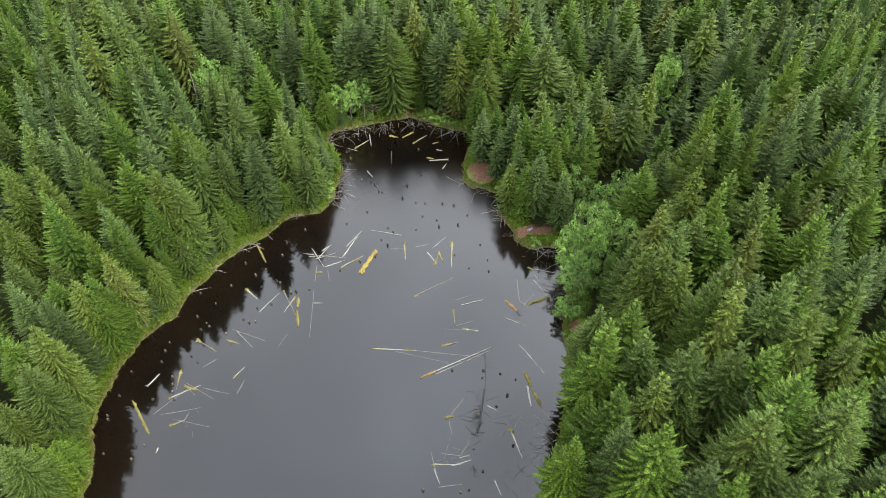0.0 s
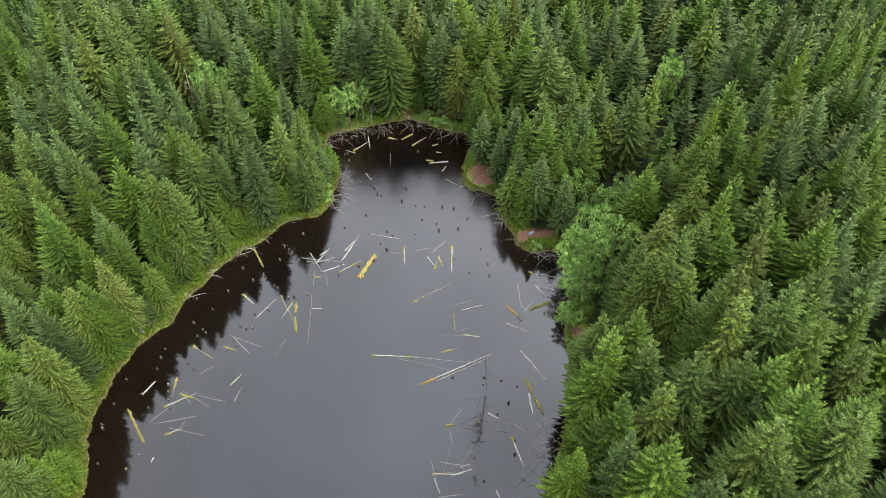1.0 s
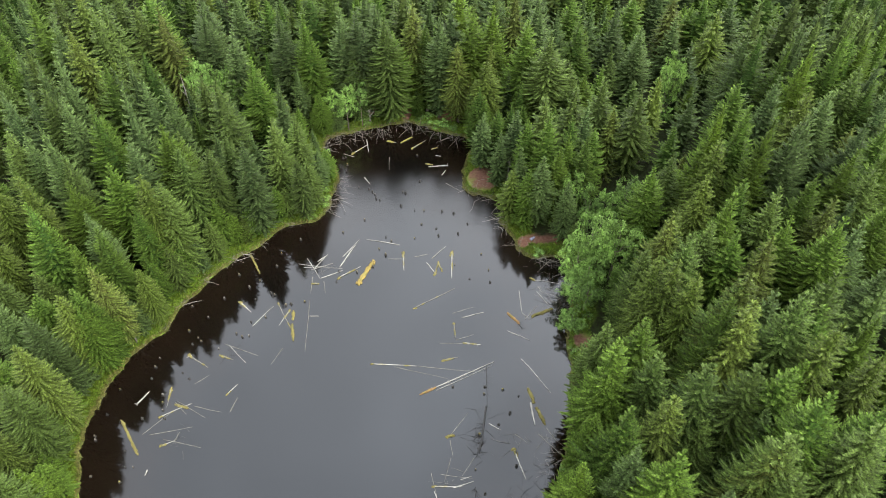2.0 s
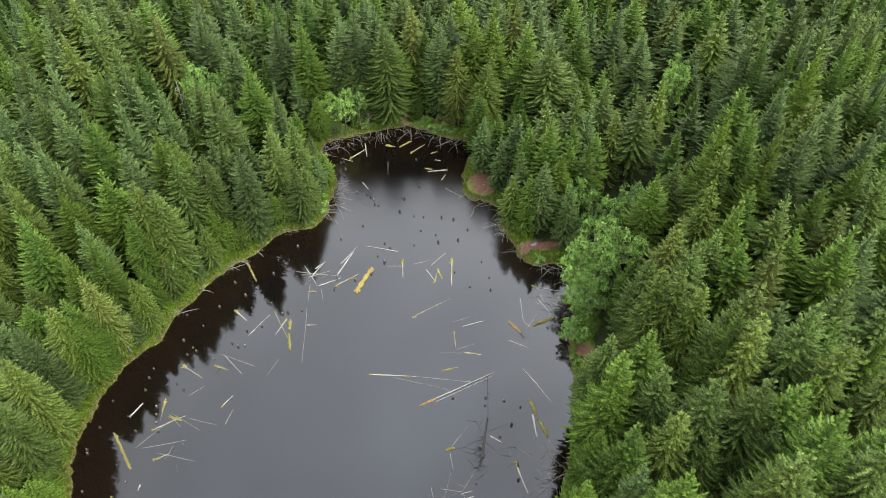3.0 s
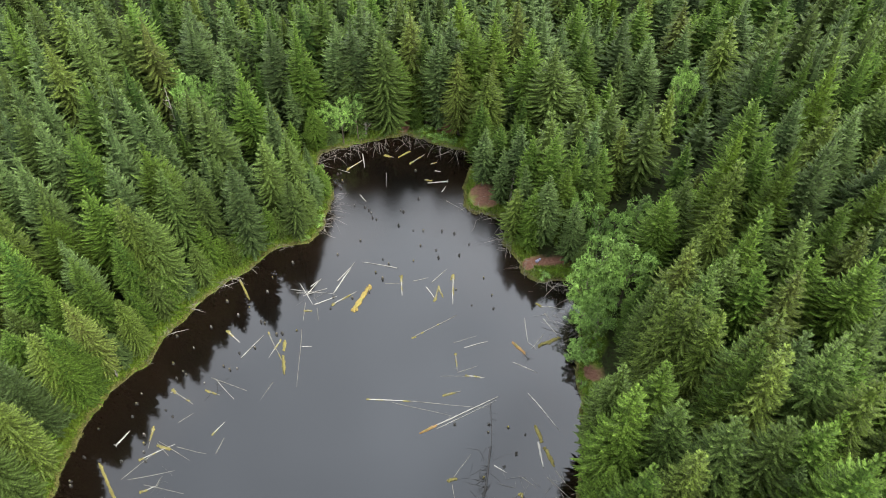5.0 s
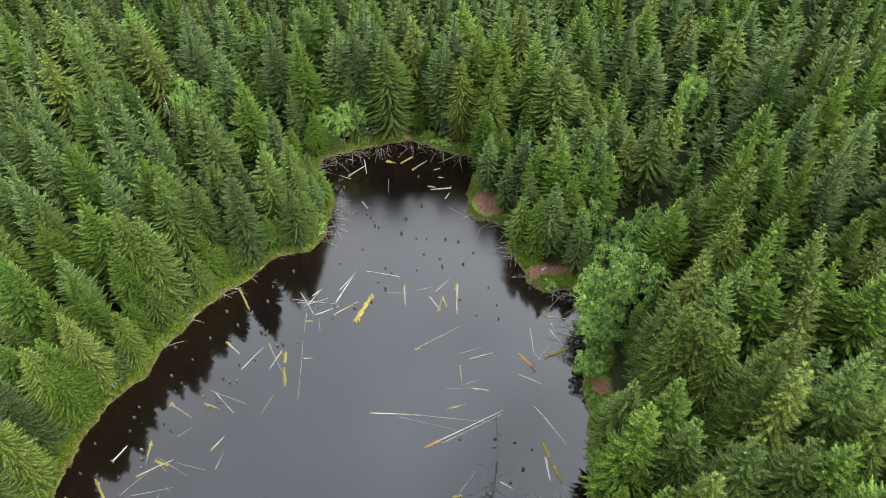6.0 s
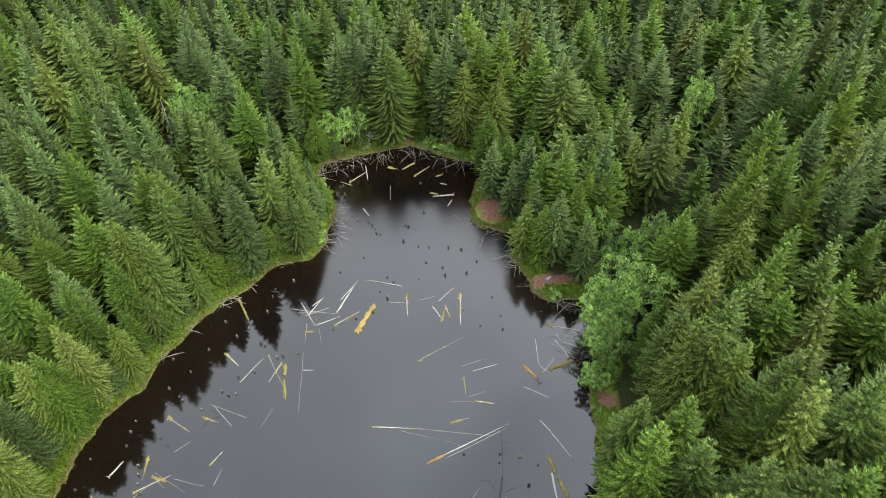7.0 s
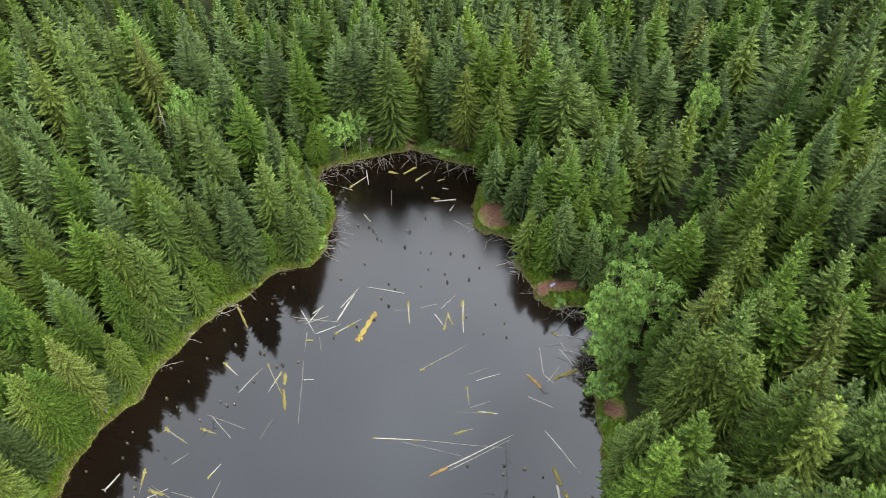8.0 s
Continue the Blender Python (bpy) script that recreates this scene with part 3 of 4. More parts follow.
def mesh_from(name, verts, faces, mat, smooth=False, attributes=()):
    me = bpy.data.meshes.new(name)
    me.from_pydata([tuple(v) for v in verts], [], [tuple(f) for f in faces])
    for key, values in attributes:
        me.attributes.new(key, "FLOAT", "POINT").data.foreach_set("value", np.asarray(values, np.float32))
    me.materials.append(mat)
    if smooth:
        me.polygons.foreach_set("use_smooth", [True] * len(me.polygons))
    me.update()
    return me


def build_ground():
    xs, ys = axis(-59, 33, 0.7, 2600), axis(14, 136, 0.7, 2600)
    gx, gy = np.meshgrid(xs, ys)
    xy = np.stack([gx.ravel(), gy.ravel()], 1)
    d = shore_distance(xy)
    z = ground_height(xy, d)
    soil = np.zeros(len(xy))
    for cx, cy, rx, ry in CLEARINGS:
        q = np.hypot((xy[:, 0] - cx) / rx, (xy[:, 1] - cy) / ry) + 0.34 * waves(xy[:, 0] * 3, xy[:, 1] * 3)
        soil = np.maximum(soil, np.clip((1.15 - q) / 0.35, 0, 1))
    w, h = len(xs), len(ys)
    i = np.arange(w * h).reshape(h, w)
    faces = np.stack([i[:-1, :-1], i[:-1, 1:], i[1:, 1:], i[1:, :-1]], -1).reshape(-1, 4)
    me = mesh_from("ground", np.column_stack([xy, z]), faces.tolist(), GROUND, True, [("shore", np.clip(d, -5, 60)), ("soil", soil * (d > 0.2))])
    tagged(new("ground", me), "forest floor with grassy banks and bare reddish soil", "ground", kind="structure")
    xs, ys = np.arange(-64, 37, 1.5), np.arange(6, 140, 1.5)
    gx, gy = np.meshgrid(xs, ys)
    xy = np.stack([gx.ravel(), gy.ravel()], 1)
    w, h = len(xs), len(ys)
    i = np.arange(w * h).reshape(h, w)
    faces = np.stack([i[:-1, :-1], i[:-1, 1:], i[1:, 1:], i[1:, :-1]], -1).reshape(-1, 4)
    # a light breeze ruffles the open north end; the west shore lies in the lee
    breeze = np.clip((xy[:, 1] - 80) / 14, 0, 1) * np.clip((113 - xy[:, 1]) / 9, 0, 1) * np.clip((xy[:, 0] + 24) / 8, 0, 1)
    me = mesh_from("water", np.column_stack([xy, np.zeros(len(xy))]), faces.tolist(), WATER, True, [("depth", np.clip(-shore_distance(xy), 0, 40)), ("breeze", breeze)])
    tagged(new("water", me), "still dark brown pond water mirroring a grey sky", "water", kind="structure")


build_ground()


# ---- trees ----
def empty(name):
    ob = new(name)
    ob.empty_display_size = 0.5
    return ob


def tube(rng, path, radii, sides=7, cap=True):
    """Vertices and faces of a round stem along a path."""
    path, verts, faces = [Vector(p) for p in path], [], []
    for k, (p, r) in enumerate(zip(path, radii)):
        way = (path[min(k + 1, len(path) - 1)] - path[max(k - 1, 0)]).normalized()
        side = way.cross(Vector((0.31, 0.17, 0.93)) if abs(way.z) < 0.9 else Vector((1, 0, 0))).normalized()
        up = side.cross(way)
        for s in range(sides):
            a = 2 * math.pi * s / sides
            rr = r * (1 + 0.12 * rng.uniform(-1, 1))
            verts.append(p + side * math.cos(a) * rr + up * math.sin(a) * rr)
        if k:
            o = (k - 1) * sides
            faces += [(o + s, o + (s + 1) % sides, o + sides + (s + 1) % sides, o + sides + s) for s in range(sides)]
    if cap:
        faces += [tuple(range(sides))[::-1], tuple(range(len(verts) - sides, len(verts)))]
    return verts, faces


def merge(pieces):
    verts, faces = [], []
    for v, f in pieces:
        o = len(verts)
        verts += list(v)
        faces += [tuple(i + o for i in q) for q in f]
    return verts, faces


def trunk_mesh(name, seed, height, girth, mat):
    rng = random.Random(seed)
    lean = [rng.uniform(-0.12, 0.12), rng.uniform(-0.12, 0.12)]
    path = [(lean[0] * t * t, lean[1] * t * t, -0.4 + t * (height + 0.2)) for t in (0, 0.06, 0.3, 0.6, 0.98)]
    return mesh_from(name, *tube(rng, path, [girth * k for k in (1.35, 1.0, 0.8, 0.5, 0.04)], 7), mat, True)


TREE = 20.0  # height of the pattern trees


# reach, outline, lift at the foot and at the top, sag, droop of the shoots, breadth of a bough
HABIT = {
    "fir": (3.75, 1.00, 0.06, 0.60, 0.14, 0.02, 0.27),
    "spruce": (3.45, 1.00, -0.02, 0.50, 0.08, 0.06, 0.29),
    "hemlock": (3.80, 0.95, 0.04, 0.54, 0.20, 0.20, 0.24),
    "cedar": (3.50, 0.90, -0.06, 0.50, 0.30, 0.50, 0.22),
}


def conifer_crown(name, seed, kind, detail, mat):
    """A dense cone of boughs round a dark filler heart: every bough is a ridged strip of needles fringed with slender
    shoots.
    """
    rng = np.random.default_rng(seed)
    reach, power, lift0, lift1, sag0, droop, broad = HABIT[kind]
    reach *= rng.uniform(0.92, 1.08)
    start = TREE * rng.uniform(0.06, 0.12)
    rise, gap, stations, size = {"near": (0.69, 0.80, 4, 0.92), "far": (1.0, 1.18, 3, 1.12), "under": (1.35, 1.5, 2, 1.5)}[detail]
    lop, lop_at = rng.uniform(0.0, 0.18), rng.uniform(0, 2 * math.pi)
    bulge, bulge_at = rng.uniform(0.04, 0.12), rng.uniform(0, 6.28)
    Z = np.array([0, 0, 1.0])
    V, F, S = [], [], []

    def girth(t):
        q = 1 - t
        r = min(1.0, 0.05 + 1.62 * q ** power) * (1.0 if t > 0.12 else 0.75 + 2.1 * t)
        return reach * r * (1 + bulge * math.sin(9 * t + bulge_at))

    def spike(base, across, half, way, length, s0, s1):
        o = len(V)
        V.extend([base - across * half, base + across * half, base + way * length])
        F.append((o, o + 1, o + 2))
        S.extend([s0, s0, s1])

    z = start
    while z < TREE - 0.3:
        t = (z - start) / (TREE - start)
        R = girth(t)
        n = max(5, int(2 * math.pi * R / (gap * (1.7 if t < 0.3 else 1.0))))
        turn = rng.uniform(0, 2 * math.pi)
        for k in range(n):
            a = turn + 2 * math.pi * (k + rng.uniform(-0.35, 0.35)) / n
            L = R * rng.uniform(0.66, 1.08) * (1 - lop * max(0, math.cos(a - lop_at)))
            if rng.random() < 0.08:
                L *= rng.uniform(1.08, 1.2) if rng.random() < 0.5 else 0.7
            L = max(L, 0.32)
            out = np.array([math.cos(a), math.sin(a), 0])
            side = np.cross(Z, out)
            lift = lift0 + (lift1 - lift0) * t + rng.uniform(-0.10, 0.10)
            sag = sag0 * rng.uniform(0.6, 1.3)
            base = Z * (z + rng.uniform(-0.45, 0.45) * rise)
            wide = broad * size * min(1.0, 0.35 + 0.28 * L) * rng.uniform(0.8, 1.2)
            # skylight on the upper crown put into the colour: lighter towards the top
            top_light = 0.30 * t * t + rng.uniform(-0.09, 0.09)

            def rib(u):
                return base + out * L * u + Z * L * (lift * u - sag * u * u + 0.10 * u ** 5)

            # the ridged strip of needles
            o = len(V)
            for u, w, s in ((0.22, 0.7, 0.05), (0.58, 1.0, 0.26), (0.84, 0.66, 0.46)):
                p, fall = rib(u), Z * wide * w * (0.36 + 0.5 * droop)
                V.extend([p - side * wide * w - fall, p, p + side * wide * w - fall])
                S.extend([max(0, s * 0.75 + top_light), s + 0.10 + top_light, max(0, s * 0.75 + top_light)])
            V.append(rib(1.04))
            S.append(0.72 + top_light)
            F += [(o, o + 3, o + 4, o + 1), (o + 1, o + 4, o + 5, o + 2), (o + 3, o + 6, o + 7, o + 4), (o + 4, o + 7, o + 8, o + 5), (o + 6, o + 9, o + 7), (o + 7, o + 9, o + 8)]
            # slender shoots along both edges and on the ridge
            for s in range(stations):
                v = (s + rng.uniform(0.2, 0.8)) / stations
                u = 0.34 + 0.62 * v
                p = rib(u)
                ahead = rib(u + 0.06) - rib(u - 0.06)
                ahead /= np.linalg.norm(ahead)
                span = size * (0.56 - 0.22 * v) * min(1.0, 0.42 + 0.26 * L)
                light = 0.16 + 0.30 * v + top_light
                for sg in (1, -1):
                    foot = p + side * sg * wide * 0.55 * (1 - 0.5 * v) - Z * wide * 0.2
                    way = ahead * rng.uniform(0.7, 1.0) + side * sg * rng.uniform(0.35, 0.75) + Z * (rng.uniform(-0.05, 0.5) - droop * rng.uniform(0.3, 1.0))
                    way /= np.linalg.norm(way)
                    spike(foot, ahead, 0.085 * size, way, span * rng.uniform(0.6, 1.3), max(0.0, light + rng.uniform(-0.15, 0.1)), min(1.0, light + rng.uniform(0.1, 0.4)))
                if s % 2:
                    way = ahead * 0.9 + Z * rng.uniform(0.25, 0.5)
                    spike(p, side, 0.07 * size, way / np.linalg.norm(way), span * rng.uniform(0.7, 1.0), light + 0.08, min(1.0, light + 0.34))
        z += rise * rng.uniform(0.85, 1.15)
    # added filler cone in dark needle tint, standing in for the shaded inside
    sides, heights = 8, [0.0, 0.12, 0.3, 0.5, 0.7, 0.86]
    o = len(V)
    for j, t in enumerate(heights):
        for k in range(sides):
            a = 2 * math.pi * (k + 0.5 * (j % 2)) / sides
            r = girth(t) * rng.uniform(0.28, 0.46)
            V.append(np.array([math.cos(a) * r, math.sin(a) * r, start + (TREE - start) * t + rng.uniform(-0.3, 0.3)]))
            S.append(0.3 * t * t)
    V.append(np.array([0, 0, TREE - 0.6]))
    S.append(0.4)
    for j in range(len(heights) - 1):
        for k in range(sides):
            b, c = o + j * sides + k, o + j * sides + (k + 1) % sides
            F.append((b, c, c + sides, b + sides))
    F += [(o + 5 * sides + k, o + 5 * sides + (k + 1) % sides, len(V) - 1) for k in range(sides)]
    # the leader
    for k in range(14):
        a = 2.4 * k
        out = np.array([math.cos(a), math.sin(a), 0])
        spike(Z * (TREE - 1.3 + 0.08 * k), np.cross(Z, out), 0.08, (Z * 0.8 + out * 0.6), 0.55 - 0.02 * k, 0.3, 0.7)
    for out in (np.array([1.0, 0, 0]), np.array([0, 1.0, 0])):
        spike(Z * (TREE - 0.7), out, 0.09, Z, 0.95, 0.4, 0.7)
    return mesh_from(name, V, F, mat, False, [("tint_mix", S)])


KINDS = {
    "fir": ("fir_tree", FIR, "tall fir with dense dark green needles on the wooded bank"),
    "spruce": ("spruce_tree", SPRUCE, "narrow spruce with blue-green needles in the woods"),
    "hemlock": ("hemlock_tree", HEMLOCK, "olive-green hemlock with feathery boughs in the woods"),
    "cedar": ("cedar_tree", CEDAR, "drooping cedar with yellow-green sprays in the woods"),
}
PATTERNS = {}
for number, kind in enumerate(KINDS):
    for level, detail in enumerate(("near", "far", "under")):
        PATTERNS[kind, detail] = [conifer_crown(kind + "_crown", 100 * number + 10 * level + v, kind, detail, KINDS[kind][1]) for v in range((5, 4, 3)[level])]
STEMS = [trunk_mesh("conifer_trunk", 7 + v, TREE * 0.78, 0.24, BARK) for v in range(3)]


def plant(kind, x, y, z, height, spread, turn, detail, rng):
    name, mat, label = KINDS[kind]
    tree = empty(name)
    s = height / TREE
    tree.matrix_basis = pose(x, y, z, rng.uniform(-1.5, 1.5), rng.uniform(-1.5, 1.5), turn) @ Matrix.Diagonal((s * spread, s * spread, s, 1))
    tagged(tree, label, "tree", "conifers round the pond")
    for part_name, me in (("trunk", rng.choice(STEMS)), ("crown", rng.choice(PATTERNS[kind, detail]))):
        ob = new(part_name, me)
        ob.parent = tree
    return tree


def plant_woods():
    rng = random.Random(5)
    spots = np.array(CONIFERS + BANK_CONIFERS)
    d = shore_distance(spots[:, :2])
    # trunks that would stand in the water step back onto the bank
    for k in range(len(spots)):
        tries = 0
        while d[k] < 1.0 and tries < 40:
            e = 0.3
            g = np.array([shore_distance([(spots[k, 0] + e, spots[k, 1])])[0] - d[k], shore_distance([(spots[k, 0], spots[k, 1] + e)])[0] - d[k]])
            spots[k, :2] += 0.25 * g / (np.hypot(*g) + 1e-6)
            d[k] = shore_distance(spots[k:k + 1, :2])[0]
            tries += 1
    zs = ground_height(spots[:, :2])
    kept = []
    asked = [KIND_AT.get((x, y)) for x, y, _ in CONIFERS + BANK_CONIFERS]
    for (x, y, top), z, known in zip(spots, zs, asked):
        kind = known or rng.choices(["fir", "spruce", "hemlock", "cedar"], [3.4, 3.2, 1.2, 0.7] if y > 100 else [3.4, 1.8, 2.0, 1.6])[0]
        height = max(top - z + (1.2 if x < -20 else 0.6), 7.0)
        plant(kind, x, y, z, height, rng.uniform(0.88, 1.12) * (TREE / height) ** 0.35 * (1.18 if y > 112 else 0.96 if x < -20 else 1.0), rng.uniform(0, 360), "near" if y < 94 or (112 < y < 133 and abs(x) < 46) else "far", rng)
        kept.append((x, y))
    broad = np.array([(b[0], b[1]) for b in BROADLEAVES])
    tops = spots.copy()
    # a row of younger trees that overhangs the west bank
    for (px, py), (qx, qy) in zip(WATERLINE[::2], np.roll(WATERLINE[::2], -1, 0)):
        if px > -18.5 or py > 108 or py < 38 or rng.random() < 0.12:
            continue
        long = math.hypot(qx - px, qy - py) + 1e-6
        off = rng.uniform(1.5, 2.9)
        x, y = px - (qy - py) / long * off, py + (qx - px) / long * off
        if shore_distance([(x, y)])[0] < 1.3 or min(math.hypot(x - a, y - b) for a, b in kept) < 1.5:
            continue
        kind = rng.choices(["fir", "spruce", "hemlock", "cedar"], [3.0, 1.0, 2.4, 2.0])[0]
        height = rng.uniform(5.5, 11.5)
        plant(kind, x, y, float(ground_height([(x, y)])[0]), height, rng.uniform(0.95, 1.2) * (TREE / height) ** 0.35, rng.uniform(0, 360), "far", rng)
        kept.append((x, y))
    tries = [(rng.uniform(-128, 128), rng.uniform(14, 168)) for _ in range(16000)]
    away = shore_distance(tries)
    level = ground_height(tries, away)
    count = 0
    for (x, y), ds, z in zip(tries, away, level):
        if abs(x) > 42 + 0.56 * y or ds < 1.9:
            continue
        q = np.array(kept)
        west = x < -24 and y < 92
        rim = abs(x) > 22 + 0.42 * y
        if ds < 5 and west:
            gap = 2.5
        elif ds < 4:
            gap = 2.8
        elif ds < 9 and y > 106:
            gap = 3.4
        elif rim:
            gap = 4.0
        elif west:
            gap = 4.2
        elif x > 14 and y < 102:
            gap = 5.4
        elif x < -20 or y > 134:
            gap = 3.9
        else:
            gap = 5.4
        if np.min(np.hypot(q[:, 0] - x, q[:, 1] - y)) < gap or np.min(np.hypot(broad[:, 0] - x, broad[:, 1] - y)) < 2.8:
            continue
        if any(((x - cx) / (rx + 1.2)) ** 2 + ((y - cy) / (ry + 1.2)) ** 2 < 1 for cx, cy, rx, ry in CLEARINGS):
            continue
        r = np.hypot(tops[:, 0] - x, tops[:, 1] - y)
        w = np.exp(-(r / 9) ** 2) + 1e-9
        known = r.min() < 9
        canopy = float((w * tops[:, 2]).sum() / w.sum())
        if not known:
            w = np.exp(-(r / 40) ** 2) + 1e-9
            canopy = float((w * tops[:, 2]).sum() / w.sum())
        top = canopy - (rng.uniform(0.0, 4.0) if rim else rng.uniform(2.0, 7.0) if y > 117 and abs(x) < 34 else rng.uniform(4.0, 10.0)) if known else canopy + rng.uniform(-5, 1.5)
        if ds < 6 and west:
            top = rng.uniform(9, 14) if ds > 3 else rng.uniform(5, 9)
        elif ds < 4:
            top = rng.uniform(5, 11)
        height = max(top - z, 12.0 if ds > 7 and (rim or west) else 6.0)
        kind = rng.choices(["fir", "spruce", "hemlock", "cedar"], [3.4, 3.2, 1.2, 0.7] if y > 100 else [3.4, 1.5, 2.0, 1.6])[0]
        plant(kind, x, y, z, height, rng.uniform(0.85, 1.1) * (TREE / height) ** 0.35 * (0.86 if x < -20 else 1.0), rng.uniform(0, 360), "far" if rim or ds < 8 else "under", rng)
        kept.append((x, y))
        count += 1


plant_woods()


def far_woods():
    """The woods beyond, too many to count: tiered crowns in one mesh."""
    rng = np.random.default_rng(3)
    n = 4000
    xy = np.column_stack([rng.uniform(-330, 330, n), rng.uniform(-150, 480, n)])
    near = (np.abs(xy[:, 0]) < 42 + 0.56 * xy[:, 1]) & (xy[:, 1] > 14) & (xy[:, 1] < 168) & (np.abs(xy[:, 0]) < 128)
    d = shore_distance(xy)
    keep = (d > 3) & ~near
    xy, d = xy[keep], d[keep]
    z = ground_height(xy, d)
    V, F, S = [], [], []
    for (x, y), g in zip(xy, z):
        h, r, a0 = rng.uniform(15, 24), rng.uniform(2.4, 3.4), rng.uniform(0, 6.28)
        for tier in range(5):
            o = len(V)
            lo, hi = g + h * (0.15 + 0.15 * tier), g + h * (0.42 + 0.145 * tier)
            rr = r * (1 - tier * 0.18)
            V.append((x, y, hi))
            S.append(0.5)
            for k in range(10):
                a = a0 + tier + k * math.pi / 5
                q = rr * (1 if k % 2 else 0.62) * rng.uniform(0.85, 1.1)
                V.append((x + math.cos(a) * q, y + math.sin(a) * q, lo - (0.5 if k % 2 else 0)))
                S.append(0.5 if k % 2 else 0.1)
            F += [(o, o + 1 + k, o + 1 + (k + 1) % 10) for k in range(10)]
    me = mesh_from("far_woods", V, F, FIR, False, [("tint_mix", S)])
    tagged(new("far_woods", me), "dense conifer woods stretching away beyond the pond", "woods", kind="stuff")


far_woods()


def broadleaf_crown(name, seed, mat, clumps=150, leaves=34, lobes=10):
    """A crown of rounded lobes, each set with leafy clumps, in an uneven dome 2 m across and 2 m tall."""
    rng = np.random.default_rng(seed)
    V, F, S = [], [], []
    bosses = []
    for k in range(lobes):
        a = 2.4 * k + rng.uniform(-0.4, 0.4)
        h = -0.55 + 1.25 * (k + 0.5) / lobes
        r = 0.62 * math.sqrt(max(0.1, 1 - h * h)) * rng.uniform(0.8, 1.15)
        bosses.append((np.array([math.cos(a) * r, math.sin(a) * r, h]), rng.uniform(0.34, 0.5), rng.uniform(-0.1, 0.15)))
    for c in range(clumps):
        heart, wide, fresh = bosses[c % lobes]
        way = rng.normal(size=3)
        way[2] = abs(way[2]) * 1.1 - 0.25
        way /= np.linalg.norm(way)
        mid = heart + way * wide * (rng.uniform(0.7, 1.0) if c % 4 else rng.uniform(0.2, 0.6))
        size = rng.uniform(0.13, 0.24) * (90 / clumps) ** 0.33
        for k in range(leaves):
            dirn = rng.normal(size=3)
            dirn /= np.linalg.norm(dirn)
            dirn[2] = abs(dirn[2]) * 0.9 - 0.12
            p = mid + dirn * size * rng.uniform(0.5, 1.1)
            n = dirn + rng.normal(size=3) * 0.45 + np.array([0, 0, 0.6])
            n /= np.linalg.norm(n)
            s1 = np.cross(n, [0.3, 0.5, 0.8])
            s1 /= np.linalg.norm(s1)
            s2 = np.cross(n, s1)
            w = rng.uniform(0.022, 0.038) * (4300 / (clumps * leaves)) ** 0.4
            o = len(V)
            V.extend([p + s1 * w * 1.3, p + s2 * w * 0.8, p - s1 * w * 1.3, p - s2 * w * 0.8])
            F.append((o, o + 1, o + 2, o + 3))
            S.extend([min(1.0, max(0.0, rng.uniform(0.2, 0.6) + fresh))] * 4)
    return mesh_from(name, V, F, mat, False, [("tint_mix", S)])


def broadleaf_trunk(name, seed):
    rng = random.Random(seed)
    pieces = [tube(rng, [(0, 0, -0.3), (0.05, 0, 2.0), (0.1, 0.05, 4.5), (0.12, 0.05, 7.4)], [0.2, 0.15, 0.11, 0.03])]
    for k in range(6):
        a, h = k * 1.05 + rng.uniform(-0.3, 0.3), rng.uniform(2.8, 5.5)
        pieces.append(tube(rng, [(0.08, 0.03, h), (math.cos(a) * 0.9, math.sin(a) * 0.9, h + 1.0), (math.cos(a) * 1.7, math.sin(a) * 1.7, h + 2.2)], [0.08, 0.05, 0.015], 5))
    return mesh_from(name, *merge(pieces), BARK, True)


LEAF_CROWNS = [broadleaf_crown("leafy_crown", 300 + v, LEAF) for v in range(4)]
SHRUB_CROWNS = [broadleaf_crown("shrub_crown", 340 + v, LEAF, 24, 30, 4) for v in range(4)]
LEAF_STEMS = [broadleaf_trunk("broadleaf_trunk", 320 + v) for v in range(2)]


def plant_broadleaves():
    rng = random.Random(9)
    zs = ground_height([(b[0], b[1]) for b in BROADLEAVES])
    for (x, y, top, spread), z in zip(BROADLEAVES, zs):
        z = max(z, 0.15)
        height = max(top - z, 2.5)
        bush = height < 4
        tree = empty("leafy_bush" if bush else "alder_tree")
        tree.matrix_basis = pose(x, y, z, 0, 0, rng.uniform(0, 360))
        tagged(tree, "fresh green rounded bush at the waterline" if bush else "bright green leafy alder among dark conifers", "bush" if bush else "tree", "" if bush else "alders")
        stem = new("trunk", rng.choice(LEAF_STEMS))
        stem.parent = tree
        stem.matrix_basis = Matrix.Diagonal((spread / 3.4, spread / 3.4, height / 9.0, 1))
        deep = min(height * 0.48, spread * 1.9)
        leaves = new("crown", rng.choice(LEAF_CROWNS))
        leaves.parent = tree
        leaves.matrix_basis = pose(0, 0, height - deep, 0, 0, rng.uniform(0, 360)) @ Matrix.Diagonal((spread, spread, deep, 1))


plant_broadleaves()


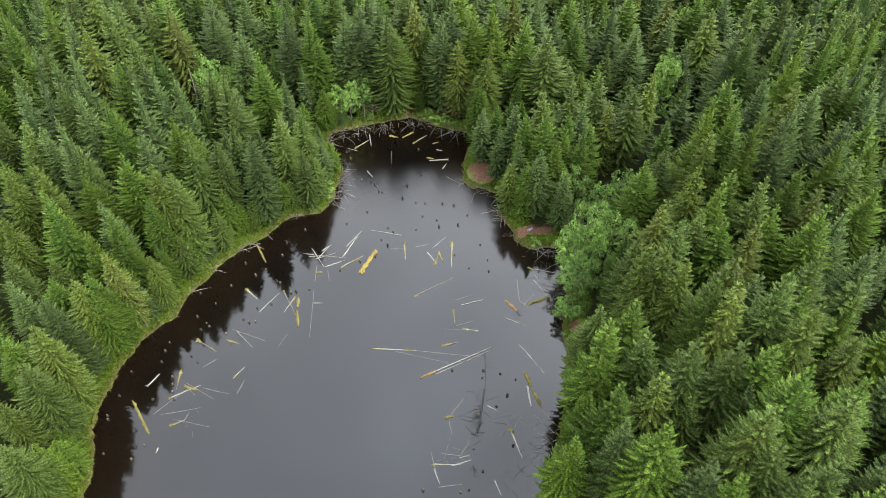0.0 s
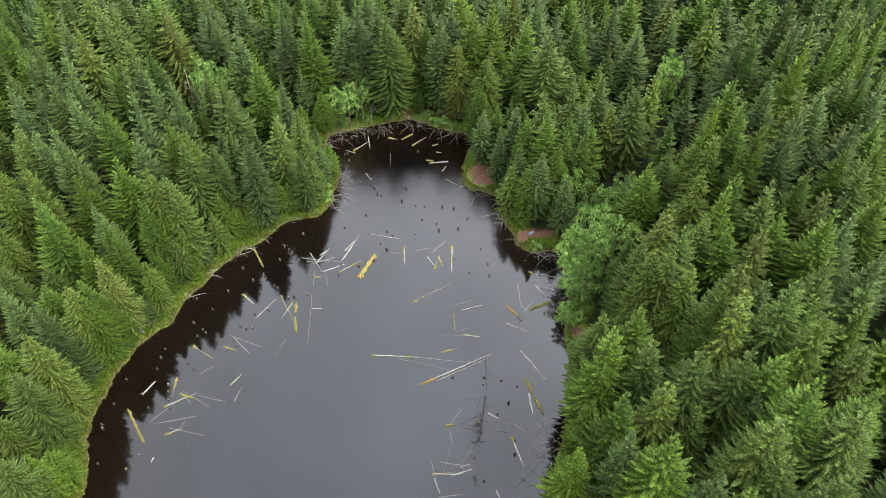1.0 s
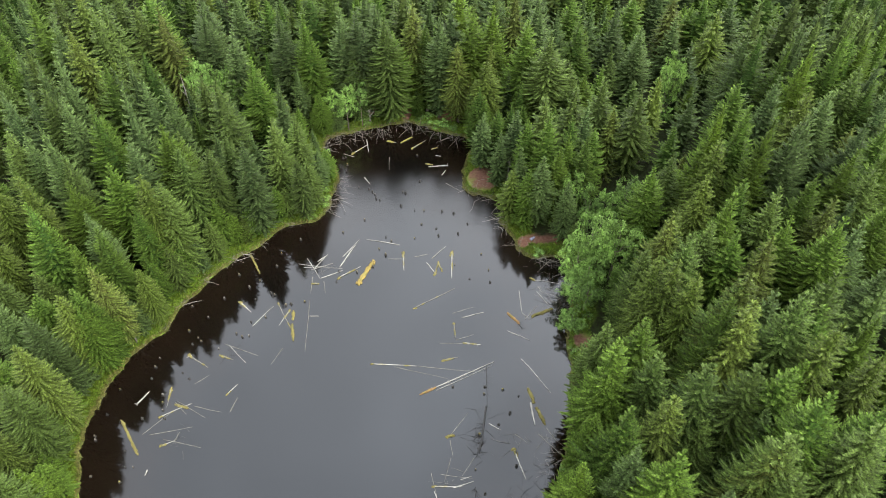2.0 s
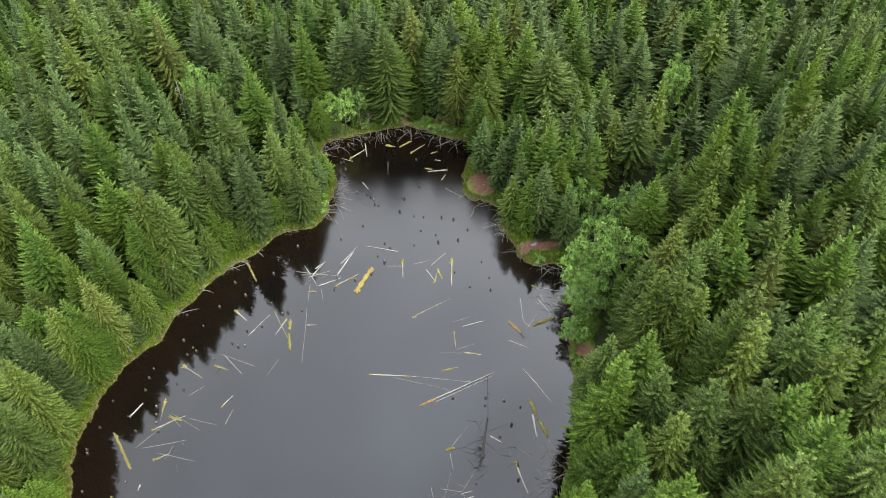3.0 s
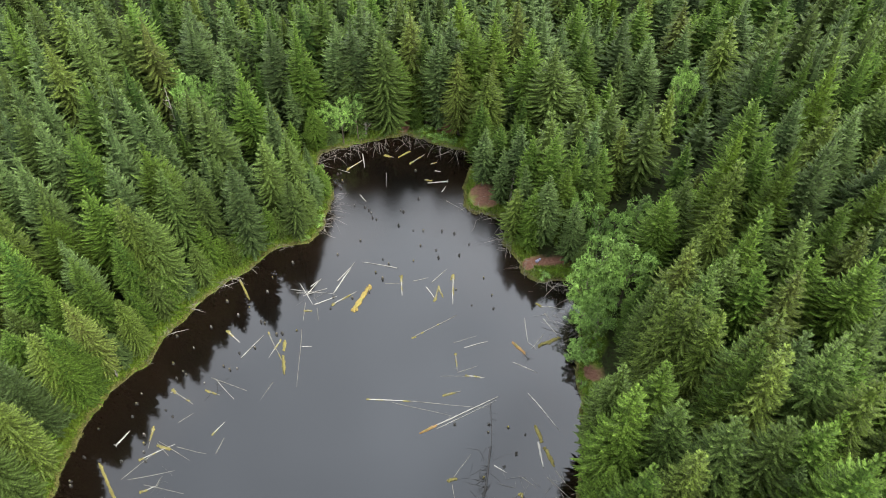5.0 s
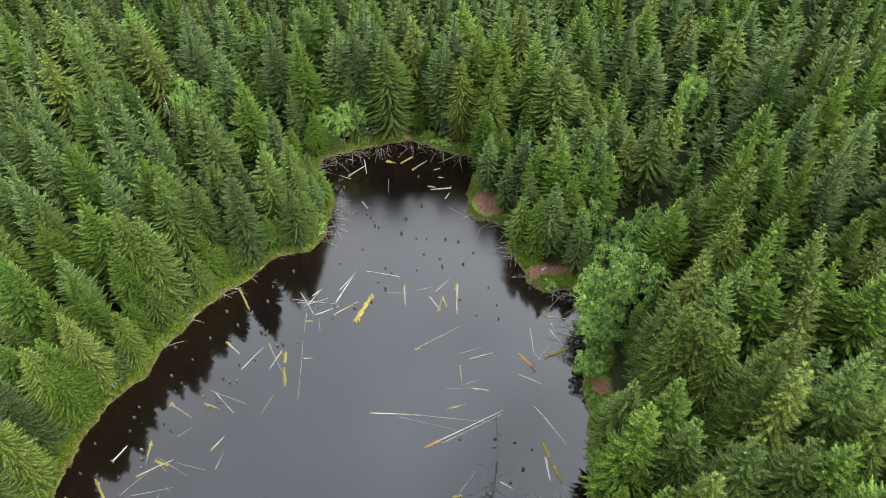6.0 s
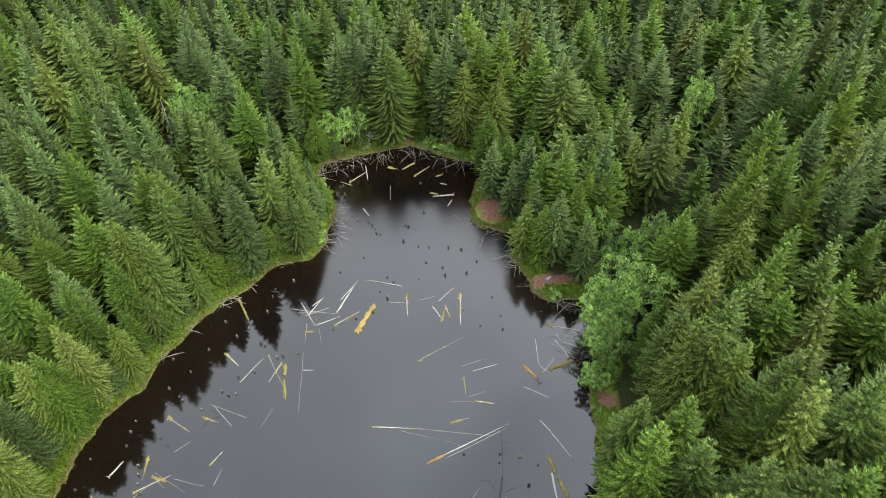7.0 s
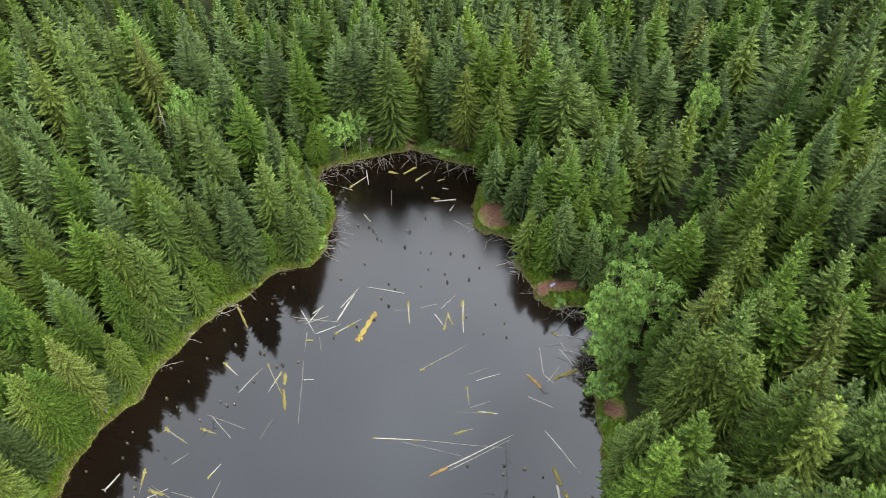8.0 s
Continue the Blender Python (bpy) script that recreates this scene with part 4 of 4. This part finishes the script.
def bank_shrubs():
    rng = random.Random(61)
    line = [tuple(p) for p in WATERLINE]
    placed = []
    while len(placed) < 70:
        px, py = rng.choice(line)
        x, y = px + rng.gauss(0, 2.2), py + rng.gauss(0, 2.2)
        d = float(shore_distance([(x, y)])[0])
        if d < 0.5 or d > 4.5 or y < 34 or (x < -26 and d < 2.6) or any(math.hypot(x - a, y - b) < 1.6 for a, b in placed):
            continue
        if any(((x - cx) / (rx + 0.8)) ** 2 + ((y - cy) / (ry + 0.8)) ** 2 < 1.1 for cx, cy, rx, ry in CLEARINGS):
            continue
        placed.append((x, y))
        size = rng.uniform(0.6, 1.5)
        bush = empty("bank_shrub")
        bush.matrix_basis = pose(x, y, float(ground_height([(x, y)])[0]), 0, 0, rng.uniform(0, 360))
        tagged(bush, "low green shrub growing on the grassy bank", "shrub", "shrubs on the bank")
        stem = new("stem", rng.choice(LEAF_STEMS))
        stem.parent = bush
        stem.matrix_basis = Matrix.Diagonal((0.35, 0.35, size * 0.16, 1))
        leaves = new("crown", rng.choice(SHRUB_CROWNS))
        leaves.parent = bush
        leaves.matrix_basis = pose(0, 0, size * 0.62, 0, 0, rng.uniform(0, 360)) @ Matrix.Diagonal((size, size, size * 0.75, 1))


bank_shrubs()


# ---- logs on the water ----
def log_thing(a, b, girth, mat, label, rng, moss=None, sink=0.25, root=False, twigs=0, name="fallen_log"):
    """A weathered trunk lying on the water from its butt a to its tip b."""
    a, b = Vector((*a, 0)), Vector((*b, 0))
    length = (b - a).length
    r = girth * 0.28
    way = (b - a).normalized()
    side = Vector((-way.y, way.x, 0))
    log = empty(name)
    log.matrix_basis = Matrix.Translation(a)
    tagged(log, label, "log", "logs on the pond")
    bow = rng.uniform(-0.012, 0.012) * length
    kink = rng.uniform(-0.005, 0.005) * length
    n = 8
    path = [way * length * k / n + side * (bow * math.sin(math.pi * k / n) + kink * math.sin(2 * math.pi * k / n)) + Vector((0, 0, r * (0.55 - sink * (1 + 0.6 * k / n)))) for k in range(n + 1)]
    pieces = [tube(rng, path, [r * (1.1 - 0.55 * k / n) * rng.uniform(0.86, 1.12) * (0.7 if k in (0, n) else 1.0) for k in range(n + 1)], 9)]
    for k in range(twigs if twigs else rng.choice((0, 0, 1, 2)) if length > 2.0 else 0):
        t = rng.uniform(0.2, 0.95)
        p = path[min(n, int(t * n))]
        out = (side * rng.choice((-1, 1)) + way * rng.uniform(0.2, 0.9) + Vector((0, 0, rng.uniform(0.1, 0.5)))).normalized()
        e = rng.uniform(0.2, 0.5) * (2.2 if twigs else 1.0)
        pieces.append(tube(rng, [p, p + out * e * 0.6, p + out * e], [r * 0.3, r * 0.2, r * 0.06], 5))
    if root:
        for k in range(6):
            ang = k * 1.05 + rng.uniform(-0.3, 0.3)
            out = (side * math.cos(ang) + Vector((0, 0, 1)) * math.sin(ang) * 0.8 - way * 0.5).normalized()
            e = rng.uniform(1.2, 2.6) * r + 0.15
            pieces.append(tube(rng, [path[0], path[0] + out * e * 0.6, path[0] + out * e], [r * 0.6, r * 0.35, r * 0.1], 5))
    ob = new("trunk", mesh_from("log_trunk", *merge(pieces), mat, True))
    ob.parent = log
    if moss:
        def cushion(mid, long, wide, tall):
            """Ragged moss: low tufts crowded along the log, thinning out at the edges."""
            tufts = []
            for k in range(max(8, int(13 * long / max(wide, 0.05)))):
                at = mid + way * rng.uniform(-1, 1) * long + side * rng.gauss(0, 0.34) * wide
                size = wide * rng.uniform(0.28, 0.62)
                low, mids = [], []
                for i in range(7):
                    an = 2 * math.pi * i / 7
                    q = size * rng.uniform(0.7, 1.3)
                    low.append(at + way * math.cos(an) * q * 1.3 + side * math.sin(an) * q - Vector((0, 0, tall * 0.7)))
                    mids.append(at + way * math.cos(an) * q * 0.8 + side * math.sin(an) * q * 0.65 + Vector((0, 0, tall * rng.uniform(0.2, 0.6))))
                f = [(i, (i + 1) % 7, 7 + (i + 1) % 7, 7 + i) for i in range(7)] + [(7 + i, 7 + (i + 1) % 7, 14) for i in range(7)]
                tufts.append((low + mids + [at + Vector((0, 0, tall * rng.uniform(0.6, 1.0)))], f))
            ob = new("moss", mesh_from("moss_clump", *merge(tufts), moss, True))
            ob.parent = log
            tagged(ob, "orange-brown moss" if moss is RUST_MOSS else "ochre moss" if moss is OCHRE_MOSS else "yellow moss")

        if girth > 0.42 or length < 1.2:
            # overgrown from end to end
            m = max(2, int(length / (girth * 1.3)))
            for k in range(m):
                cushion(path[0].lerp(path[-1], (k + 0.5) / m) + side * rng.uniform(-0.2, 0.2) * r, length / m * 0.9, girth * rng.uniform(0.36, 0.5), girth * 0.34)
        else:
            cushion(path[0].lerp(path[-1], 0.04), girth * rng.uniform(0.8, 1.3), girth * rng.uniform(0.6, 0.85), girth * 0.45)
            for k in range(rng.randint(1, 3)):
                cushion(path[0].lerp(path[-1], rng.uniform(0.15, 0.85)) + side * rng.uniform(-0.3, 0.3) * r, girth * rng.uniform(0.7, 2.2), girth * rng.uniform(0.36, 0.48), girth * 0.36)
    return log


def float_logs():
    rng = random.Random(21)
    for k, (x1, y1, x2, y2, g) in enumerate(BLEACHED_LOGS + BLEACHED_LOGS_FAR + BLEACHED_LOGS_SMALL):
        log_thing((x1, y1), (x2, y2), g, BLEACHED, "bleached grey-white log floating on dark water", rng, root=k in (5, 10, 11, 19), sink=0.05)
    for k, (x1, y1, x2, y2, g) in enumerate(MOSSY_LOGS + MOSSY_LOGS_SMALL):
        rusty = k in (12, 34)
        moss = RUST_MOSS if rusty else OCHRE_MOSS if k == 0 else MOSS
        log_thing((x1, y1), (x2, y2), g, MOSS if g > 0.42 else BLEACHED if k % 3 else WET_WOOD, "half-sunk log overgrown with orange moss" if rusty else "half-sunk log overgrown with yellow moss", rng, moss, sink=0.15)
    for x1, y1, x2, y2, g in SUNKEN_LOGS + SUNKEN_LOGS_SOUTH:
        log_thing((x1, y1), (x2, y2), g, WET_WOOD, "thin wet grey log barely above the water", rng, sink=0.42)
    for x1, y1, x2, y2, g in DARK_LOGS:
        log_thing((x1, y1), (x2, y2), g, DARK_WOOD, "black waterlogged log with bare branches", rng, sink=0.1, twigs=9)


float_logs()


def stump_mesh(seed):
    rng = random.Random(seed)
    h = rng.uniform(0.3, 0.55)
    path = [(0, 0, -0.5), (0, 0, 0.0), (0.02, 0.01, h * 0.6), (0.03, 0.0, h)]
    v, f = tube(rng, path, [0.30, 0.26, 0.2, 0.17], 9)
    v = [Vector((p.x, p.y, p.z + (rng.uniform(-0.12, 0.14) if i >= 27 else 0))) for i, p in enumerate(v)]
    pieces = [(v, f)]
    for k in range(4):
        a = k * 1.6 + rng.uniform(-0.4, 0.4)
        pieces.append(tube(rng, [(0, 0, 0.12), (math.cos(a) * 0.3, math.sin(a) * 0.3, 0.03), (math.cos(a) * 0.5, math.sin(a) * 0.5, -0.12)], [0.11, 0.08, 0.03], 5))
    return mesh_from("stump", *merge(pieces), STUMP_WOOD, True)


def stump_cap(seed, mat):
    rng = random.Random(seed)
    v, f = tube(rng, [(0, 0, 0.30), (0.02, 0, 0.46), (0.02, 0, 0.56)], [0.2, 0.19, 0.09], 8)
    return mesh_from("stump_cap", v, f, mat, True)


def set_stumps():
    rng = random.Random(33)
    bases = [stump_mesh(40 + v) for v in range(5)]
    caps = [stump_cap(50, STUMP_TOP), stump_cap(51, MOSS), stump_cap(52, STUMP_TOP), stump_cap(53, PALE_BARK)]
    for group, size in ((STUMPS_NORTH, 0.58), (STUMPS_EAST, 0.62), (STUMPS_WEST, 0.55)):
        for k, (x, y) in enumerate(group):
            stump = empty("tree_stump")
            s = size * rng.uniform(0.75, 1.3)
            stump.matrix_basis = pose(x, y, 0, 0, 0, rng.uniform(0, 360)) @ Matrix.Diagonal((s, s, s * rng.uniform(0.9, 1.6), 1))
            tagged(stump, "dark rotten stump standing in shallow water", "stump", "stumps in the pond")
            ob = new("stub", rng.choice(bases))
            ob.parent = stump
            if rng.random() < (0.85 if group is STUMPS_WEST else 0.45):
                ob = new("cap", caps[3] if group is STUMPS_WEST and k % 2 else caps[k % 3])
                ob.parent = stump


set_stumps()


# ---- driftwood and grass along the banks ----
PILES = [(-22.5, 115.8, 2.2, 26), (-20.2, 118.5, 2.4, 26), (-16.2, 119.8, 2.4, 22), (-12.1, 121.3, 2.0, 20), (-7.3, 123.1, 2.4, 34), (-3.7, 121.9, 2.0, 22), (0.5, 120.2, 2.2, 26), (3.5, 118.7, 1.8, 16), (-18.8, 104.2, 1.8, 24), (-19.6, 100.3, 1.6, 20), (-20.0, 97.5, 1.4, 14), (5.6, 102.8, 2.2, 18), (9.1, 100.4, 2.2, 20), (10.3, 94.5, 1.8, 22), (12.7, 89.1, 1.8, 12), (16.6, 85.2, 2.2, 16), (19.6, 83.3, 2.6, 26), (20.1, 78.4, 2.2, 16), (-34.3, 85.7, 1.6, 12), (-37.9, 81.2, 1.6, 10), (-40.7, 75.4, 1.4, 9), (-42.4, 70.7, 1.2, 8), (17.9, 74.5, 2.0, 12), (14.1, 49.3, 2.0, 12), (-26.8, 93.6, 1.4, 8), (-30.8, 89.1, 1.2, 6)]


BRUSH = [(5.0, 54.7, 1.3, 14), (4.4, 52.5, 1.2, 12), (5.4, 50.2, 1.0, 8), (9.7, 51.6, 1.4, 8), (12.1, 47.3, 1.8, 10), (11.3, 43.2, 1.8, 12), (-20.5, 82.7, 1.0, 6), (16.2, 79.2, 1.6, 12), (18.5, 82.4, 1.6, 12), (18.9, 77.9, 1.4, 10), (1.3, 46.0, 1.4, 6), (-35.8, 52.0, 1.8, 6), (-31.6, 66.2, 1.4, 5), (13.6, 51.6, 1.6, 8)]


def driftwood():
    rng = random.Random(77)
    for x, y, spread, count in PILES:
        slope = Vector((float(shore_distance([(x + 0.5, y)])[0] - shore_distance([(x - 0.5, y)])[0]), float(shore_distance([(x, y + 0.5)])[0] - shore_distance([(x, y - 0.5)])[0]))).normalized()
        x, y = x + slope.x * 0.7, y + slope.y * 0.7
        pieces = []
        for k in range(int(count * 2.0)):
            large = rng.random() < 0.16
            e = rng.uniform(2.0, 4.2) if large else rng.uniform(0.4, 1.4) * rng.uniform(0.8, 2.0)
            a = math.atan2(-slope.y, -slope.x) + rng.gauss(0, 0.8) if large or k % 2 else rng.uniform(0, 2 * math.pi)
            p = Vector((rng.gauss(0, spread * 0.55), rng.gauss(0, spread * 0.55), rng.uniform(0.0, 0.4)))
            way = Vector((math.cos(a), math.sin(a), rng.uniform(-0.12, 0.06) if large else rng.uniform(-0.15, 0.45)))
            r = rng.uniform(0.03, 0.05) if large else rng.uniform(0.012, 0.024)
            bend = Vector((rng.uniform(-0.25, 0.25), rng.uniform(-0.25, 0.25), rng.uniform(0, 0.25)))
            pieces.append(tube(rng, [p, p + way * e * 0.5 + bend, p + way * e], [r, r * 0.8, r * 0.3], 5))
        ob = new("driftwood_pile", mesh_from("driftwood", *merge(pieces), PALE_BARK, True))
        ob.matrix_basis = pose(x, y, 0.05)
        tagged(ob, "tangle of bleached dead branches along the bank", "driftwood", "driftwood along the bank", "stuff")

    for x, y, spread, count in BRUSH:
        pieces = []
        for k in range(count):
            a, e = rng.uniform(0, 2 * math.pi), rng.uniform(0.8, 3.0)
            p = Vector((rng.gauss(0, spread * 0.6), rng.gauss(0, spread * 0.6), 0.0))
            way = Vector((math.cos(a), math.sin(a), rng.uniform(-0.02, 0.06)))
            bend = Vector((rng.uniform(-0.15, 0.15), rng.uniform(-0.15, 0.15), rng.uniform(0, 0.06)))
            r = rng.uniform(0.01, 0.026)
            pieces.append(tube(rng, [p, p + way * e * 0.5 + bend, p + way * e], [r, r * 0.8, r * 0.3], 5))
        ob = new("floating_brush", mesh_from("brush", *merge(pieces), rng.choice((WET_WOOD, WET_WOOD, DARK_WOOD)), True))
        ob.matrix_basis = pose(x, y, 0.01)
        tagged(ob, "thin grey sticks drifting on the still water", "driftwood", "drifting sticks", "stuff")


driftwood()


def bank_grass():
    rng = np.random.default_rng(12)
    n = 110000
    k = rng.integers(0, len(WATERLINE), n)
    xy = WATERLINE[k] + rng.normal(size=(n, 2)) * 2.4
    d = shore_distance(xy)
    soil = np.zeros(n, bool)
    for cx, cy, rx, ry in CLEARINGS:
        soil |= ((xy[:, 0] - cx) / rx) ** 2 + ((xy[:, 1] - cy) / ry) ** 2 < 0.9
    keep = (d > -0.05) & (d < 3.6) & ~soil & (xy[:, 1] > 34)
    xy, d = xy[keep], d[keep]
    z = ground_height(xy, d)
    V, F, S = [], [], []
    for (x, y), g, ds in zip(xy, z, d):
        a, h = rng.uniform(0, 6.28), rng.uniform(0.25, 0.7)
        dx, dy = math.cos(a) * 0.09, math.sin(a) * 0.09
        lx, ly = rng.normal(size=2) * 0.18
        o = len(V)
        V += [(x - dx, y - dy, g - 0.03), (x + dx, y + dy, g - 0.03), (x + lx, y + ly, g + h)]
        F.append((o, o + 1, o + 2))
        dry = 0.8 if ds < 0.4 else rng.uniform(0, 0.35)
        S += [dry, dry, dry]
    me = mesh_from("bank_grass", V, F, GRASS, False, [("tint_mix", S)])
    tagged(new("bank_grass", me), "long green grass with a dry straw fringe", "grass", kind="stuff")


bank_grass()


# ---- dead trees and the camp on the bank ----
def dead_snag(x, y, top, seed):
    rng = random.Random(seed)
    z = float(ground_height([(x, y)])[0])
    h = max(top - z, 3.0)
    snag = empty("dead_snag")
    snag.matrix_basis = pose(x, y, z, rng.uniform(-4, 4), rng.uniform(-4, 4), 0)
    tagged(snag, "bare grey dead tree with broken branches", "dead tree", "dead trees")
    ob = new("trunk", mesh_from("snag_trunk", *tube(rng, [(0, 0, -0.3), (0.05, 0, h * 0.4), (0.1, 0.1, h * 0.8), (0.15, 0.1, h)], [0.2, 0.16, 0.09, 0.03], 8), PALE_BARK, True))
    ob.parent = snag
    for k in range(16):
        t = rng.uniform(0.35, 0.97)
        a, e = rng.uniform(0, 6.28), rng.uniform(0.7, 1.9) * (1.25 - t)  + 0.3
        p = Vector((0.1 * t, 0.08 * t, h * t))
        out = Vector((math.cos(a), math.sin(a), rng.uniform(0.1, 0.9)))
        ob = new("branch", mesh_from("snag_branch", *tube(rng, [p, p + out * e * 0.5, p + out * e + Vector((0, 0, 0.2))], [0.05, 0.035, 0.012], 5), PALE_BARK, True))
        ob.parent = snag


for number, (x, y, top) in enumerate(SNAGS):
    dead_snag(x, y, top, 400 + number)


def camp_bundle():
    m, n, l, b = material("faded_cloth", 0.9)
    g = grain(n, l, 9.0)
    r = ramp(n, [(0.35, (0.09, 0.09, 0.15)), (0.65, (0.26, 0.26, 0.32))])
    l.new(g.outputs["Fac"], r.inputs["Fac"])
    l.new(r.outputs["Color"], b.inputs["Base Color"])
    rng = random.Random(8)
    x, y = CAMP
    bundle = empty("cloth_bundle")
    bundle.matrix_basis = pose(x, y, float(ground_height([(x, y)])[0]), 0, 0, 30)
    tagged(bundle, "pale blue-grey cloth bundle lying on bare soil", "bundle")
    for dx, dy, r0 in ((0, 0, 0.34), (0.55, 0.12, 0.26)):
        path = [(dx - r0, dy, r0 * 0.5), (dx - r0 * 0.6, dy, r0 * 0.7), (dx + r0 * 0.5, dy + 0.05, r0 * 0.7), (dx + r0, dy, r0 * 0.45)]
        ob = new("sack", mesh_from("sack", *tube(rng, path, [r0 * 0.3, r0 * 0.8, r0 * 0.75, r0 * 0.25], 9), m, True))
        ob.parent = bundle


camp_bundle()
